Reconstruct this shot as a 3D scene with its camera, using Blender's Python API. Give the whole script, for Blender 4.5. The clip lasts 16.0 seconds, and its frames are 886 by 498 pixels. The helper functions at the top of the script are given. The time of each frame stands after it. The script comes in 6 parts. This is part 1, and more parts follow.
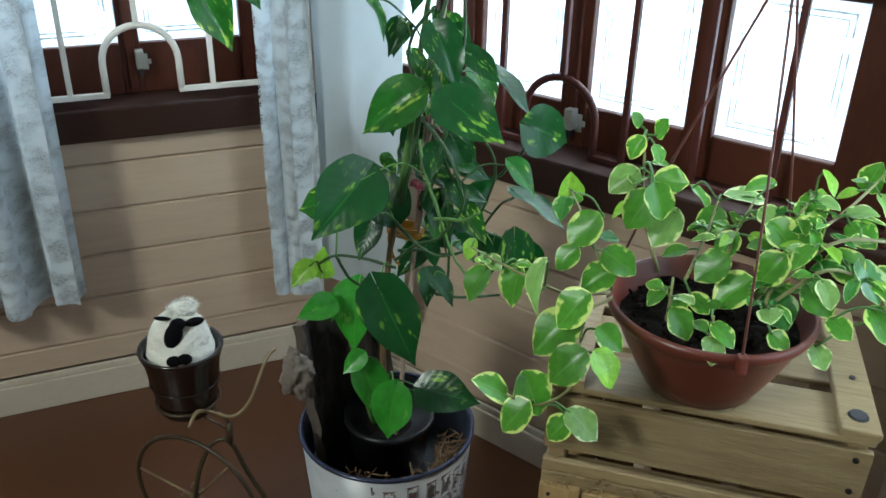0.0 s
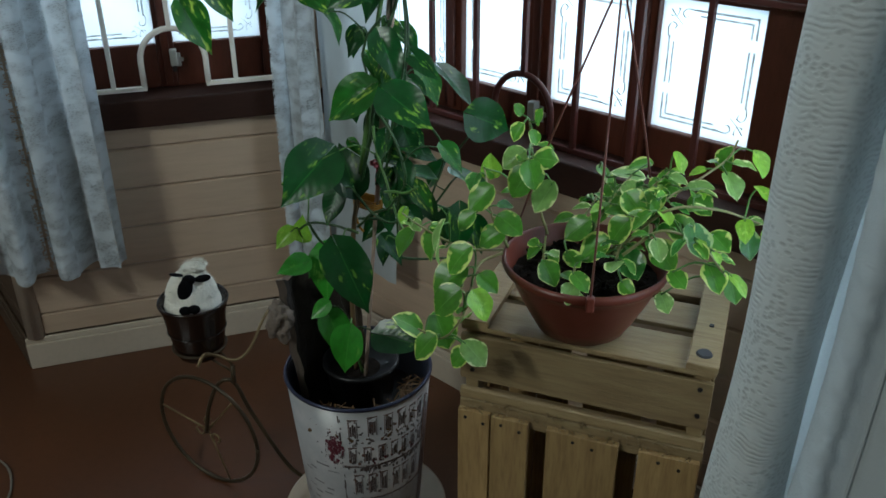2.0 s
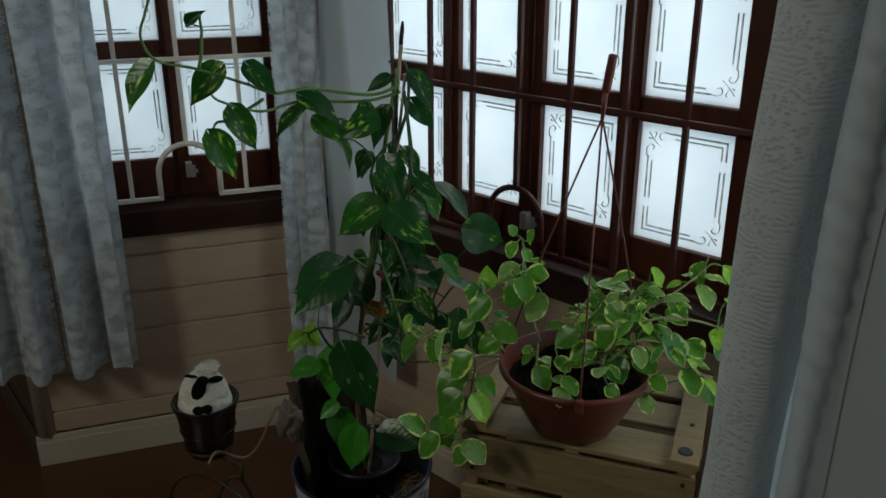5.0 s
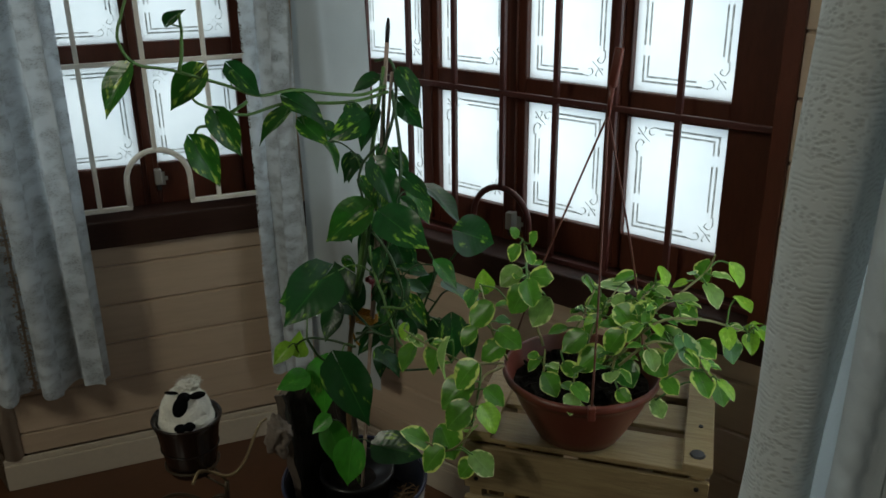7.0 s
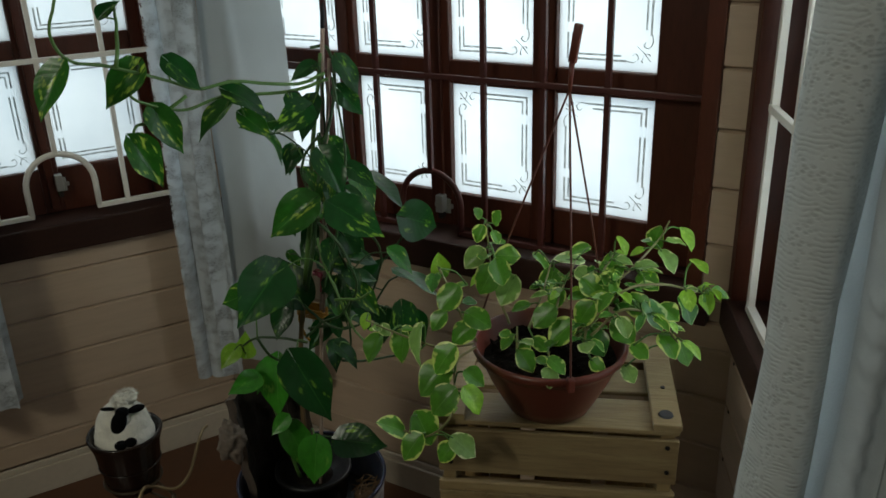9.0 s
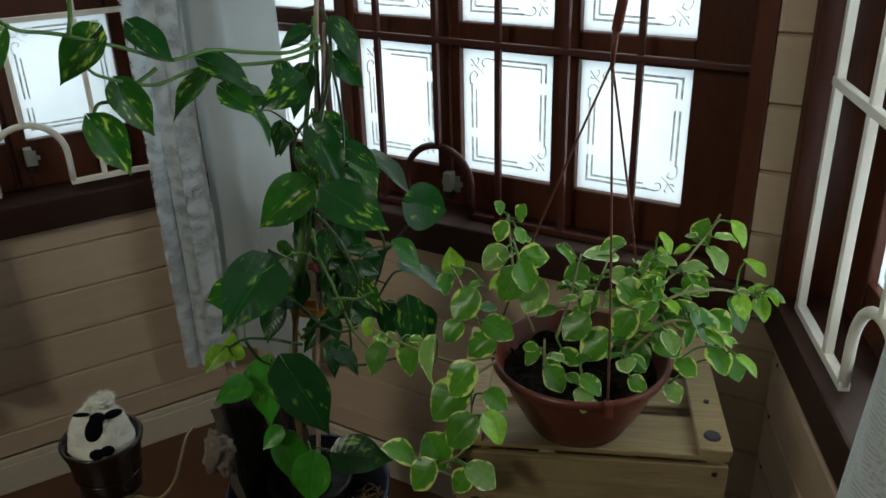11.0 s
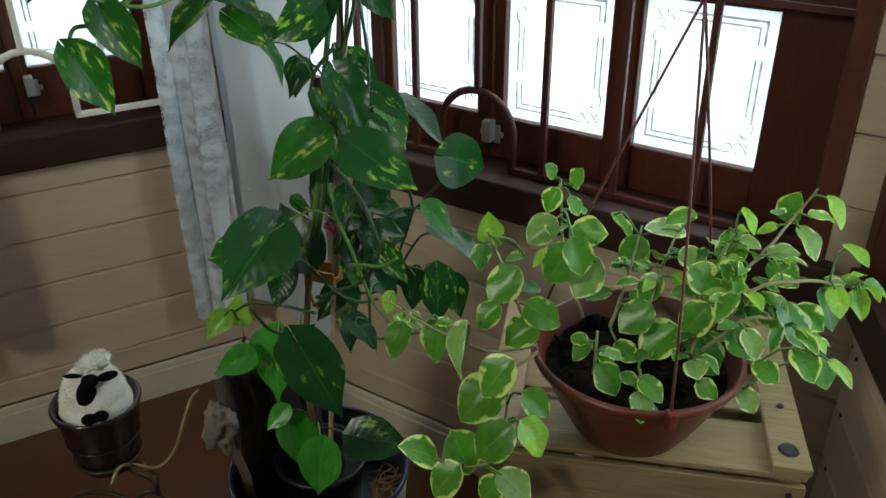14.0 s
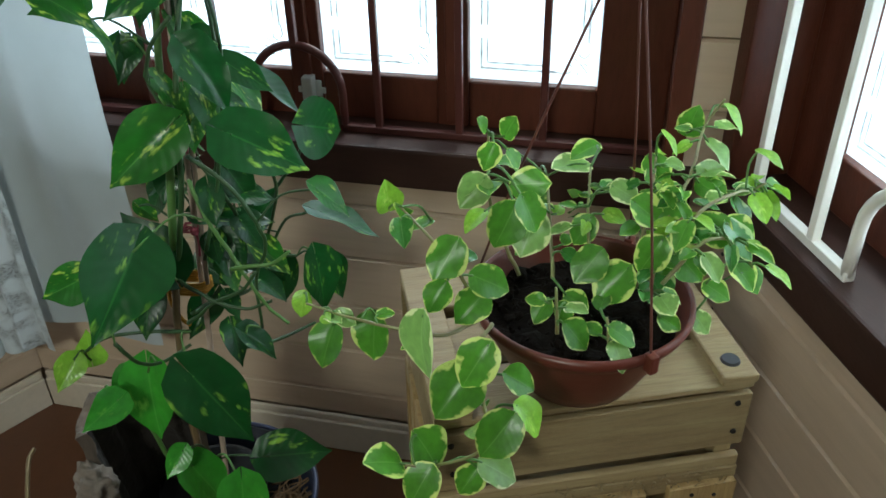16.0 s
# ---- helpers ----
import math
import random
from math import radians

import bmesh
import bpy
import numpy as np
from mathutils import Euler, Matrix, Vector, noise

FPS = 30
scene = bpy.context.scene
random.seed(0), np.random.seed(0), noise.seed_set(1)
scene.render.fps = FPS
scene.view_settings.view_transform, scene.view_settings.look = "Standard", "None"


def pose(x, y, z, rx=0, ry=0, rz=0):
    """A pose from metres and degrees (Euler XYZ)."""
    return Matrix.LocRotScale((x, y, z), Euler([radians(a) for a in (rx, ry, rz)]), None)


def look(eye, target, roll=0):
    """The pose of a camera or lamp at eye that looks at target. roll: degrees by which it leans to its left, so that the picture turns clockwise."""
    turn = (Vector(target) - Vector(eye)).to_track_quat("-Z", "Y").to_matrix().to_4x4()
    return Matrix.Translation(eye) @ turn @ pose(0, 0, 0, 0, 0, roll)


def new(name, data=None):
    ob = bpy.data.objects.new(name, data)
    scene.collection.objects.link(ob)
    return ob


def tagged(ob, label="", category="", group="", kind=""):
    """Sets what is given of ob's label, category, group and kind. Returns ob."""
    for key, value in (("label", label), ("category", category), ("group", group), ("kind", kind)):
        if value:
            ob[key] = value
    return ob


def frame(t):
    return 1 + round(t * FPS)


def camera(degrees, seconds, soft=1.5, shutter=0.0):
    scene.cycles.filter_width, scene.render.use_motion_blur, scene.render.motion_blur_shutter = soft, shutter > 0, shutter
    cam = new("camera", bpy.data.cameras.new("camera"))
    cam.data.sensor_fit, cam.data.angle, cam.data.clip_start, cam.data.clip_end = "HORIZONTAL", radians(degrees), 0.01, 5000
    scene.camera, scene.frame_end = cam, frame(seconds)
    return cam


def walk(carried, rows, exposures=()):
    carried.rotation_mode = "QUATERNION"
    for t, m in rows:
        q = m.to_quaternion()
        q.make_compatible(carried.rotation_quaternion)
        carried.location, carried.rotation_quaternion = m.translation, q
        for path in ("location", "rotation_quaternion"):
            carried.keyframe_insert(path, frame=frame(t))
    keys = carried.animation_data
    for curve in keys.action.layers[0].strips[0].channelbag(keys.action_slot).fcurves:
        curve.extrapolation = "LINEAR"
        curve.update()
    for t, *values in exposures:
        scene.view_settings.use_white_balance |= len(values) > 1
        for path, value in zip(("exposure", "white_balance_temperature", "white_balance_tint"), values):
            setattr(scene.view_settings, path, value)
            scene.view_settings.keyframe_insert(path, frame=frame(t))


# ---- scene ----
cam = camera(55.1, 16.0, soft=1.6)
PATH = [
    (0, (0.040, 0.023, 1.437), (-1.073, 1.424, 0.543), 1.2),
    (0.5, (0.109, 0.007, 1.449), (-1.014, 1.384, 0.531), 0.7),
    (1, (0.198, -0.007, 1.477), (-0.950, 1.337, 0.542), 0.1),
    (1.5, (0.290, -0.009, 1.500), (-0.899, 1.301, 0.566), -0.4),
    (2, (0.380, -0.033, 1.520), (-0.852, 1.253, 0.610), -0.2),
    (2.5, (0.424, -0.066, 1.540), (-0.824, 1.217, 0.648), 0.1),
    (3, (0.422, -0.073, 1.552), (-0.819, 1.214, 0.655), -0.4),
    (3.5, (0.408, -0.068, 1.566), (-0.841, 1.236, 0.705), -0.4),
    (4, (0.427, -0.094, 1.604), (-0.850, 1.242, 0.840), -0.2),
    (4.5, (0.449, -0.125, 1.610), (-0.832, 1.229, 0.884), -0.1),
    (7, (0.358, -0.130, 1.598), (-0.847, 1.296, 0.879), -0.7),
    (7.5, (0.311, -0.146, 1.595), (-0.802, 1.345, 0.862), -1.3),
    (8, (0.280, -0.182, 1.593), (-0.755, 1.366, 0.862), -1.7),
    (8.5, (0.254, -0.198, 1.595), (-0.726, 1.381, 0.855), -1.9),
    (9, (0.234, -0.207, 1.595), (-0.727, 1.376, 0.840), -1.7),
    (11.5, (0.074, 0.003, 1.562), (-0.852, 1.548, 0.694), -1.5),
    (12, (0.047, 0.032, 1.546), (-0.865, 1.576, 0.659), -1.2),
    (12.5, (0.020, 0.063, 1.535), (-0.893, 1.591, 0.624), -0.8),
    (13, (0.005, 0.097, 1.521), (-0.929, 1.602, 0.591), -0.4),
    (13.5, (0.006, 0.105, 1.521), (-0.958, 1.581, 0.576), -0.2),
    (14, (0.000, 0.120, 1.521), (-0.967, 1.577, 0.552), -0.4),
    (14.5, (-0.029, 0.143, 1.509), (-0.935, 1.621, 0.512), -0.9),
    (15, (-0.113, 0.146, 1.503), (-0.837, 1.693, 0.462), -0.6),
    (15.5, (-0.196, 0.147, 1.499), (-0.741, 1.739, 0.417), -0.9),
    (16, (-0.250, 0.149, 1.497), (-0.640, 1.776, 0.402), -1.3),
]
EXPOSURES = [(0, 0.90, 5750, 7), (1, 0.52, 5700, 7), (1.5, 0.2, 5700, 7), (2.5, -0.16, 5850, 8), (3.5, -0.38, 6150, 9), (4.5, -1.12, 6350, 10), (7, -0.76, 6650, 10), (9, -0.73, 6700, 10), (11.5, -0.46, 6600, 10), (12.5, -0.28, 6550, 10), (14, 0.12, 6400, 9), (15, 0.34, 6250, 7), (16, 0.55, 6000, 6)]
walk(cam, [(t, look(eye, target, roll)) for t, eye, target, roll in PATH], EXPOSURES)

# ---- light ----
world = bpy.data.worlds.new("world")
scene.world = world
world.use_nodes = True
sky = world.node_tree.nodes.new("ShaderNodeTexSky")
sky.sky_type, sky.sun_disc = "NISHITA", False
sky.sun_elevation, sky.sun_rotation = radians(50), radians(20)
world.node_tree.links.new(sky.outputs[0], world.node_tree.nodes["Background"].inputs[0])
world.node_tree.nodes["Background"].inputs[1].default_value = 0.12


def lamp(name, kind, m, energy, size=(0.1, 0.1), colour=(1, 1, 1), spread=180):
    data = bpy.data.lights.new(name, kind)
    data.energy, data.color = energy, colour
    if kind == "AREA":
        data.shape, data.size, data.size_y, data.spread = "RECTANGLE", size[0], size[1], radians(spread)
    if kind == "SUN":
        data.angle = radians(size[0])
    ob = new(name, data)
    ob.matrix_world = m
    return ob


SUN = 1.0
lamp("sun", "SUN", look((0.5, 6, 7), (0, 0, 0)), SUN, size=(12, 12), colour=(1, 0.97, 0.92))

# wall frames: x along the wall, y outwards, z up, from the inner face
WALL_L = pose(-2.046, 0.670, 0, 0, 0, 62)
WALL_M = pose(-1.607, 1.495, 0)
WALL_R = pose(-0.075, 1.495, 0, 0, 0, -66)
LEN_L, LEN_M, LEN_R = 0.934, 1.532, 0.934
HEIGHT = 2.75


def skylight(name, frame_m, x0, x1, z0, z1, energy):
    """Daylight that stands outside one window opening and shines in."""
    lamp(name, "AREA", frame_m @ pose((x0 + x1) / 2, 0.30, (z0 + z1) / 2, -90, 0, 0), energy, (x1 - x0, z1 - z0), (0.86, 0.97, 1.0))


skylight("daylight_middle", WALL_M, 0.09, 1.45, 0.85, 2.05, 22)
skylight("daylight_left", WALL_L, 0.19, 0.86, 0.85, 2.05, 10)
skylight("daylight_right", WALL_R, 0.05, 0.80, 0.85, 2.05, 19)
lamp("room_light", "AREA", look((-0.85, -2.0, 2.55), (-1.1, 0.4, 0.5)), 31, (0.5, 0.5), (0.96, 0.97, 0.82))


# ---- materials ----
def material(name, colour, rough=0.5, metal=0.0, vary=0.12, scale=6.0, grain=0.0, grain_scale=60.0, bump=0.1, bump_scale=80.0,
             stretch=(1, 1, 1), per_object=0.0, coat=0.0, dark=None, spec=0.5):
    """A painted or natural surface: broad mottling, finer grain along stretch, a fine relief, and a shift from piece to piece."""
    m = bpy.data.materials.new(name)
    m.use_nodes = True
    nt = m.node_tree
    n, link = nt.nodes, nt.links.new
    p = n["Principled BSDF"]
    p.inputs["Roughness"].default_value, p.inputs["Metallic"].default_value = rough, metal
    p.inputs["Specular IOR Level"].default_value = spec
    p.inputs["Coat Weight"].default_value = coat
    tc = n.new("ShaderNodeTexCoord")
    mp = n.new("ShaderNodeMapping")
    mp.inputs["Scale"].default_value = stretch
    link(tc.outputs["Object"], mp.inputs["Vector"])
    info = n.new("ShaderNodeObjectInfo")
    off = n.new("ShaderNodeVectorMath")
    off.operation = "MULTIPLY_ADD"
    comb = n.new("ShaderNodeCombineXYZ")
    for k in range(3):
        link(info.outputs["Random"], comb.inputs[k])
    link(comb.outputs[0], off.inputs[0])
    off.inputs[1].default_value = (7, 11, 5)
    link(mp.outputs[0], off.inputs[2])

    def noise_tex(sc, detail=4):
        t = n.new("ShaderNodeTexNoise")
        t.inputs["Scale"].default_value, t.inputs["Detail"].default_value = sc, detail
        link(off.outputs[0], t.inputs["Vector"])
        return t

    dark = dark or tuple(c * 0.55 for c in colour)
    broad = noise_tex(scale)
    ramp = n.new("ShaderNodeMapRange")
    ramp.inputs["From Min"].default_value, ramp.inputs["From Max"].default_value = 0.3, 0.75
    ramp.inputs["To Min"].default_value, ramp.inputs["To Max"].default_value = 0.0, min(1.0, vary * 2.2)
    link(broad.outputs["Fac"], ramp.inputs["Value"])
    mix = n.new("ShaderNodeMix")
    mix.data_type = "RGBA"
    mix.inputs["A"].default_value, mix.inputs["B"].default_value = (*colour, 1), (*dark, 1)
    link(ramp.outputs[0], mix.inputs["Factor"])
    out = mix.outputs["Result"]
    if grain:
        fine = noise_tex(grain_scale, 6)
        r2 = n.new("ShaderNodeMapRange")
        r2.inputs["From Min"].default_value, r2.inputs["From Max"].default_value = 0.45, 0.7
        r2.inputs["To Max"].default_value = grain
        link(fine.outputs["Fac"], r2.inputs["Value"])
        mix2 = n.new("ShaderNodeMix")
        mix2.data_type = "RGBA"
        mix2.inputs["B"].default_value = (*[c * 0.7 for c in dark], 1)
        link(r2.outputs[0], mix2.inputs["Factor"])
        link(out, mix2.inputs["A"])
        out = mix2.outputs["Result"]
    if per_object:
        hsv = n.new("ShaderNodeHueSaturation")
        r3 = n.new("ShaderNodeMapRange")
        r3.inputs["To Min"].default_value, r3.inputs["To Max"].default_value = 1 - per_object, 1 + per_object
        link(info.outputs["Random"], r3.inputs["Value"])
        link(r3.outputs[0], hsv.inputs["Value"])
        link(out, hsv.inputs["Color"])
        out = hsv.outputs[0]
    link(out, p.inputs["Base Color"])
    if bump:
        b = n.new("ShaderNodeBump")
        b.inputs["Strength"].default_value, b.inputs["Distance"].default_value = bump, 0.004
        link(noise_tex(bump_scale, 5).outputs["Fac"], b.inputs["Height"])
        link(b.outputs[0], p.inputs["Normal"])
    return m


CREAM = material("cream_painted_wood", (0.52, 0.395, 0.288), 0.31, vary=0.10, scale=3, grain=0.12, grain_scale=9, bump=0.15, bump_scale=30, stretch=(1, 6, 8), per_object=0.04)
TRIM = material("pale_baseboard_paint", (0.58, 0.50, 0.40), 0.45, vary=0.12, scale=5, grain=0.1, bump=0.1)
BROWN = material("dark_brown_window_wood", (0.075, 0.019, 0.009), 0.42, vary=0.2, scale=5, grain=0.3, grain_scale=25, stretch=(5, 5, 1), bump=0.15, spec=0.3)
SILL = material("dark_sill_wood", (0.034, 0.013, 0.008), 0.5, spec=0.3, vary=0.2, scale=6, grain=0.3, grain_scale=25, stretch=(1, 5, 5), bump=0.12)
IRON_BROWN = material("brown_painted_iron", (0.062, 0.016, 0.012), 0.42, spec=0.35, vary=0.15, scale=12, bump=0.15, bump_scale=140)
IRON_WHITE = material("white_painted_iron", (0.78, 0.74, 0.66), 0.42, vary=0.1, scale=14, bump=0.15, bump_scale=140)
FLOOR = material("polished_red_floor", (0.098, 0.036, 0.014), 0.38, vary=0.25, scale=2.5, grain=0.15, grain_scale=40, bump=0.05, coat=0.15)
PLASTER = material("white_plaster", (0.72, 0.70, 0.66), 0.8, vary=0.08, scale=2, bump=0.15)
CHROME = material("latch_metal", (0.55, 0.56, 0.52), 0.35, metal=0.8, vary=0.15, scale=30)
PINE = material("pale_pine", (0.315, 0.238, 0.118), 0.55, vary=0.42, scale=7, grain=0.45, grain_scale=22, stretch=(1, 9, 9), bump=0.3, bump_scale=45, per_object=0.14, dark=(0.24, 0.16, 0.075))
PINE_UP = material("yellowed_pine", (0.38, 0.26, 0.11), 0.55, vary=0.3, scale=7, grain=0.45, grain_scale=22, stretch=(9, 9, 1), bump=0.3, bump_scale=45, per_object=0.14, dark=(0.22, 0.13, 0.05))
NAIL = material("rusty_dark_nail", (0.02, 0.018, 0.018), 0.5, metal=0.4)


def pane_material(name, low, high, scale=1.6):
    """Frosted glass: light from outside comes through it, spread wide."""
    m = bpy.data.materials.new(name)
    m.use_nodes = True
    nt = m.node_tree
    n, link = nt.nodes, nt.links.new
    n.remove(n["Principled BSDF"])
    tr, gl, mx = n.new("ShaderNodeBsdfTranslucent"), n.new("ShaderNodeBsdfGlossy"), n.new("ShaderNodeMixShader")
    tx, cr = n.new("ShaderNodeTexNoise"), n.new("ShaderNodeMix")
    tx.inputs["Scale"].default_value, tx.inputs["Detail"].default_value = scale, 3
    cr.data_type = "RGBA"
    cr.inputs["A"].default_value, cr.inputs["B"].default_value = (*low, 1), (*high, 1)
    link(tx.outputs["Fac"], cr.inputs["Factor"])
    link(cr.outputs["Result"], tr.inputs["Color"])
    gl.inputs["Roughness"].default_value = 0.3
    mx.inputs[0].default_value = 0.05
    link(tr.outputs[0], mx.inputs[1])
    link(gl.outputs[0], mx.inputs[2])
    link(mx.outputs[0], n["Material Output"].inputs[0])
    return m


FROST = pane_material("frosted_glass", (0.50, 0.55, 0.58), (0.74, 0.76, 0.76))
ETCH = pane_material("clear_etched_lines", (0.06, 0.07, 0.07), (0.78, 0.80, 0.79), 11.0)


# ---- building blocks ----
def box(bm, x0, x1, y0, y1, z0, z1, m=None, bevel=0.0):
    g = bmesh.ops.create_cube(bm, size=1, matrix=Matrix.LocRotScale(((x0 + x1) / 2, (y0 + y1) / 2, (z0 + z1) / 2), None, (abs(x1 - x0), abs(y1 - y0), abs(z1 - z0))))
    vs = g["verts"]
    if bevel:
        es = list({e for v in vs for e in v.link_edges})
        r = bmesh.ops.bevel(bm, geom=es, offset=bevel, segments=2, affect="EDGES", profile=0.6)
        vs = r["verts"]
    if m is not None:
        bmesh.ops.transform(bm, matrix=m, verts=list({v for v in vs}))
    return vs


def tube(bm, points, radius, sides=8, radii=None, squash=1.0):
    """A round rod swept along points."""
    pts = [Vector(p) for p in points]
    rings = []
    side = None
    for i, p in enumerate(pts):
        d = (pts[min(i + 1, len(pts) - 1)] - pts[max(i - 1, 0)]).normalized()
        if side is None:
            side = d.cross(Vector((0, 0, 1)) if abs(d.z) < 0.9 else Vector((1, 0, 0))).normalized()
        else:
            side = (side - d * side.dot(d)).normalized()
        up = d.cross(side)
        r = radii[i] if radii else radius
        rings.append([bm.verts.new(p + (side * math.cos(a) + up * math.sin(a) * squash) * r) for a in [2 * math.pi * k / sides for k in range(sides)]])
    for a, b in zip(rings, rings[1:]):
        for k in range(sides):
            bm.faces.new((a[k], a[(k + 1) % sides], b[(k + 1) % sides], b[k]))
    bm.faces.new(rings[0][::-1])
    bm.faces.new(rings[-1])
    return rings


def smooth_path(points, steps=6):
    """A Catmull-Rom curve through points."""
    p = [Vector(q) for q in points]
    p = [p[0] * 2 - p[1]] + p + [p[-1] * 2 - p[-2]]
    out = []
    for i in range(1, len(p) - 2):
        for s in range(steps):
            t = s / steps
            a, b, c, d = p[i - 1], p[i], p[i + 1], p[i + 2]
            out.append(0.5 * ((2 * b) + (c - a) * t + (2 * a - 5 * b + 4 * c - d) * t * t + (3 * b - a - 3 * c + d) * t ** 3))
    return out + [p[-2]]


def lathe(bm, profile, sides=40, squash=None):
    """Turns a profile of (radius, height) about the z axis."""
    rings = [[bm.verts.new((r * math.cos(2 * math.pi * k / sides), r * math.sin(2 * math.pi * k / sides), z)) for k in range(sides)] for r, z in profile]
    for a, b in zip(rings, rings[1:]):
        for k in range(sides):
            bm.faces.new((a[k], a[(k + 1) % sides], b[(k + 1) % sides], b[k]))
    return rings


def finish(name, bm, mat, smooth=False):
    bmesh.ops.recalc_face_normals(bm, faces=bm.faces)
    me = bpy.data.meshes.new(name)
    bm.to_mesh(me)
    bm.free()
    for f in me.polygons:
        f.use_smooth = smooth
    for q in (mat if isinstance(mat, (list, tuple)) else [mat]):
        me.materials.append(q)
    return me


def thing(name, label, category, m=None, kind="", group=""):
    ob = new(name)
    ob.empty_display_size = 0.05
    if m is not None:
        ob.matrix_world = m
    return tagged(ob, label, category, group, kind)


def part(name, bm, mat, parent=None, label="", smooth=False, m=None):
    ob = new(name, finish(name, bm, mat, smooth))
    if parent is not None:
        ob.parent = parent
    if m is not None:
        ob.matrix_basis = m
    if label:
        ob["label"] = label
    return ob


def solid(name, bm, mat, label, category, kind="", smooth=False, m=None, group=""):
    return tagged(part(name, bm, mat, None, "", smooth, m), label, category, group, kind)


# ---- the bay and the room ----
PITCH, FIRST = 0.123, 0.053
MIDDLE_OPENING = (0.077, 1.457)
LEFT_OPENING = (0.19, 0.865)
RIGHT_OPENING = (0.002, 0.86)
SILL_LOW, SILL_TOP, HEAD = 0.735, 0.815, 2.08
BACK = 0.15
plank_meshes = {}
DARK_WALL = material("dark_brown_boards", (0.085, 0.055, 0.034), 0.5, vary=0.2, scale=4, grain=0.25, grain_scale=20, stretch=(1, 6, 8), bump=0.15)


def plank_mesh(length, height, mat):
    key = (round(length, 3), round(height, 3), mat.name)
    if key not in plank_meshes:
        bm = bmesh.new()
        c = 0.005
        ring = []
        for x in (0.0005, length - 0.0005):
            ring.append([bm.verts.new((x, y, z)) for y, z in ((0.02, 0.0009), (0.007, 0.0009), (0, c), (0, height - c), (0.007, height - 0.0009), (0.02, height - 0.0009))])
        for k in range(6):
            bm.faces.new((ring[0][k], ring[0][(k + 1) % 6], ring[1][(k + 1) % 6], ring[1][k]))
        bm.faces.new(ring[0])
        bm.faces.new(ring[1][::-1])
        plank_meshes[key] = finish("plank", bm, mat)
    return plank_meshes[key]


def planking(wall, x0, x1, z0, z1, mat=CREAM):
    """Horizontal boards with grooves between them."""
    k = math.floor((z0 - FIRST) / PITCH)
    while FIRST + k * PITCH < z1 - 0.005:
        a, b = max(z0, FIRST + k * PITCH), min(z1, FIRST + (k + 1) * PITCH)
        if b - a > 0.01:
            ob = new("plank", plank_mesh(x1 - x0, b - a, mat))
            ob.parent = wall
            ob.matrix_basis = pose(x0, 0, a)
        k += 1


def wall(name, m, length, opening, label, ends=(0.0, 0.0), mat=CREAM):
    bm = bmesh.new()
    a, b = -ends[0], length + ends[1]
    if opening:
        o0, o1 = opening
        box(bm, a, b, 0.018, BACK, 0, SILL_LOW + 0.02)
        box(bm, a, b, 0.018, BACK, HEAD, HEIGHT)
        if o0 - a > 0.01:
            box(bm, a, o0, 0.018, BACK, SILL_LOW + 0.02, HEAD)
        box(bm, o1, b, 0.018, BACK, SILL_LOW + 0.02, HEAD)
    else:
        box(bm, a, b, 0.018, BACK, 0, HEIGHT)
    return tagged(part(name, bm, mat, None, "", False, m), label, "wall", "", "structure")


def baseboard(m, x0, x1, mat=TRIM, label="pale painted wooden baseboard along the planked wall"):
    bm = bmesh.new()
    box(bm, x0, x1, -0.016, 0.0, 0, 0.085, bevel=0.003)
    box(bm, x0, x1, -0.010, 0.0, 0.085, 0.104, bevel=0.004)
    solid("baseboard", bm, mat, label, "baseboard", "structure", m=m)


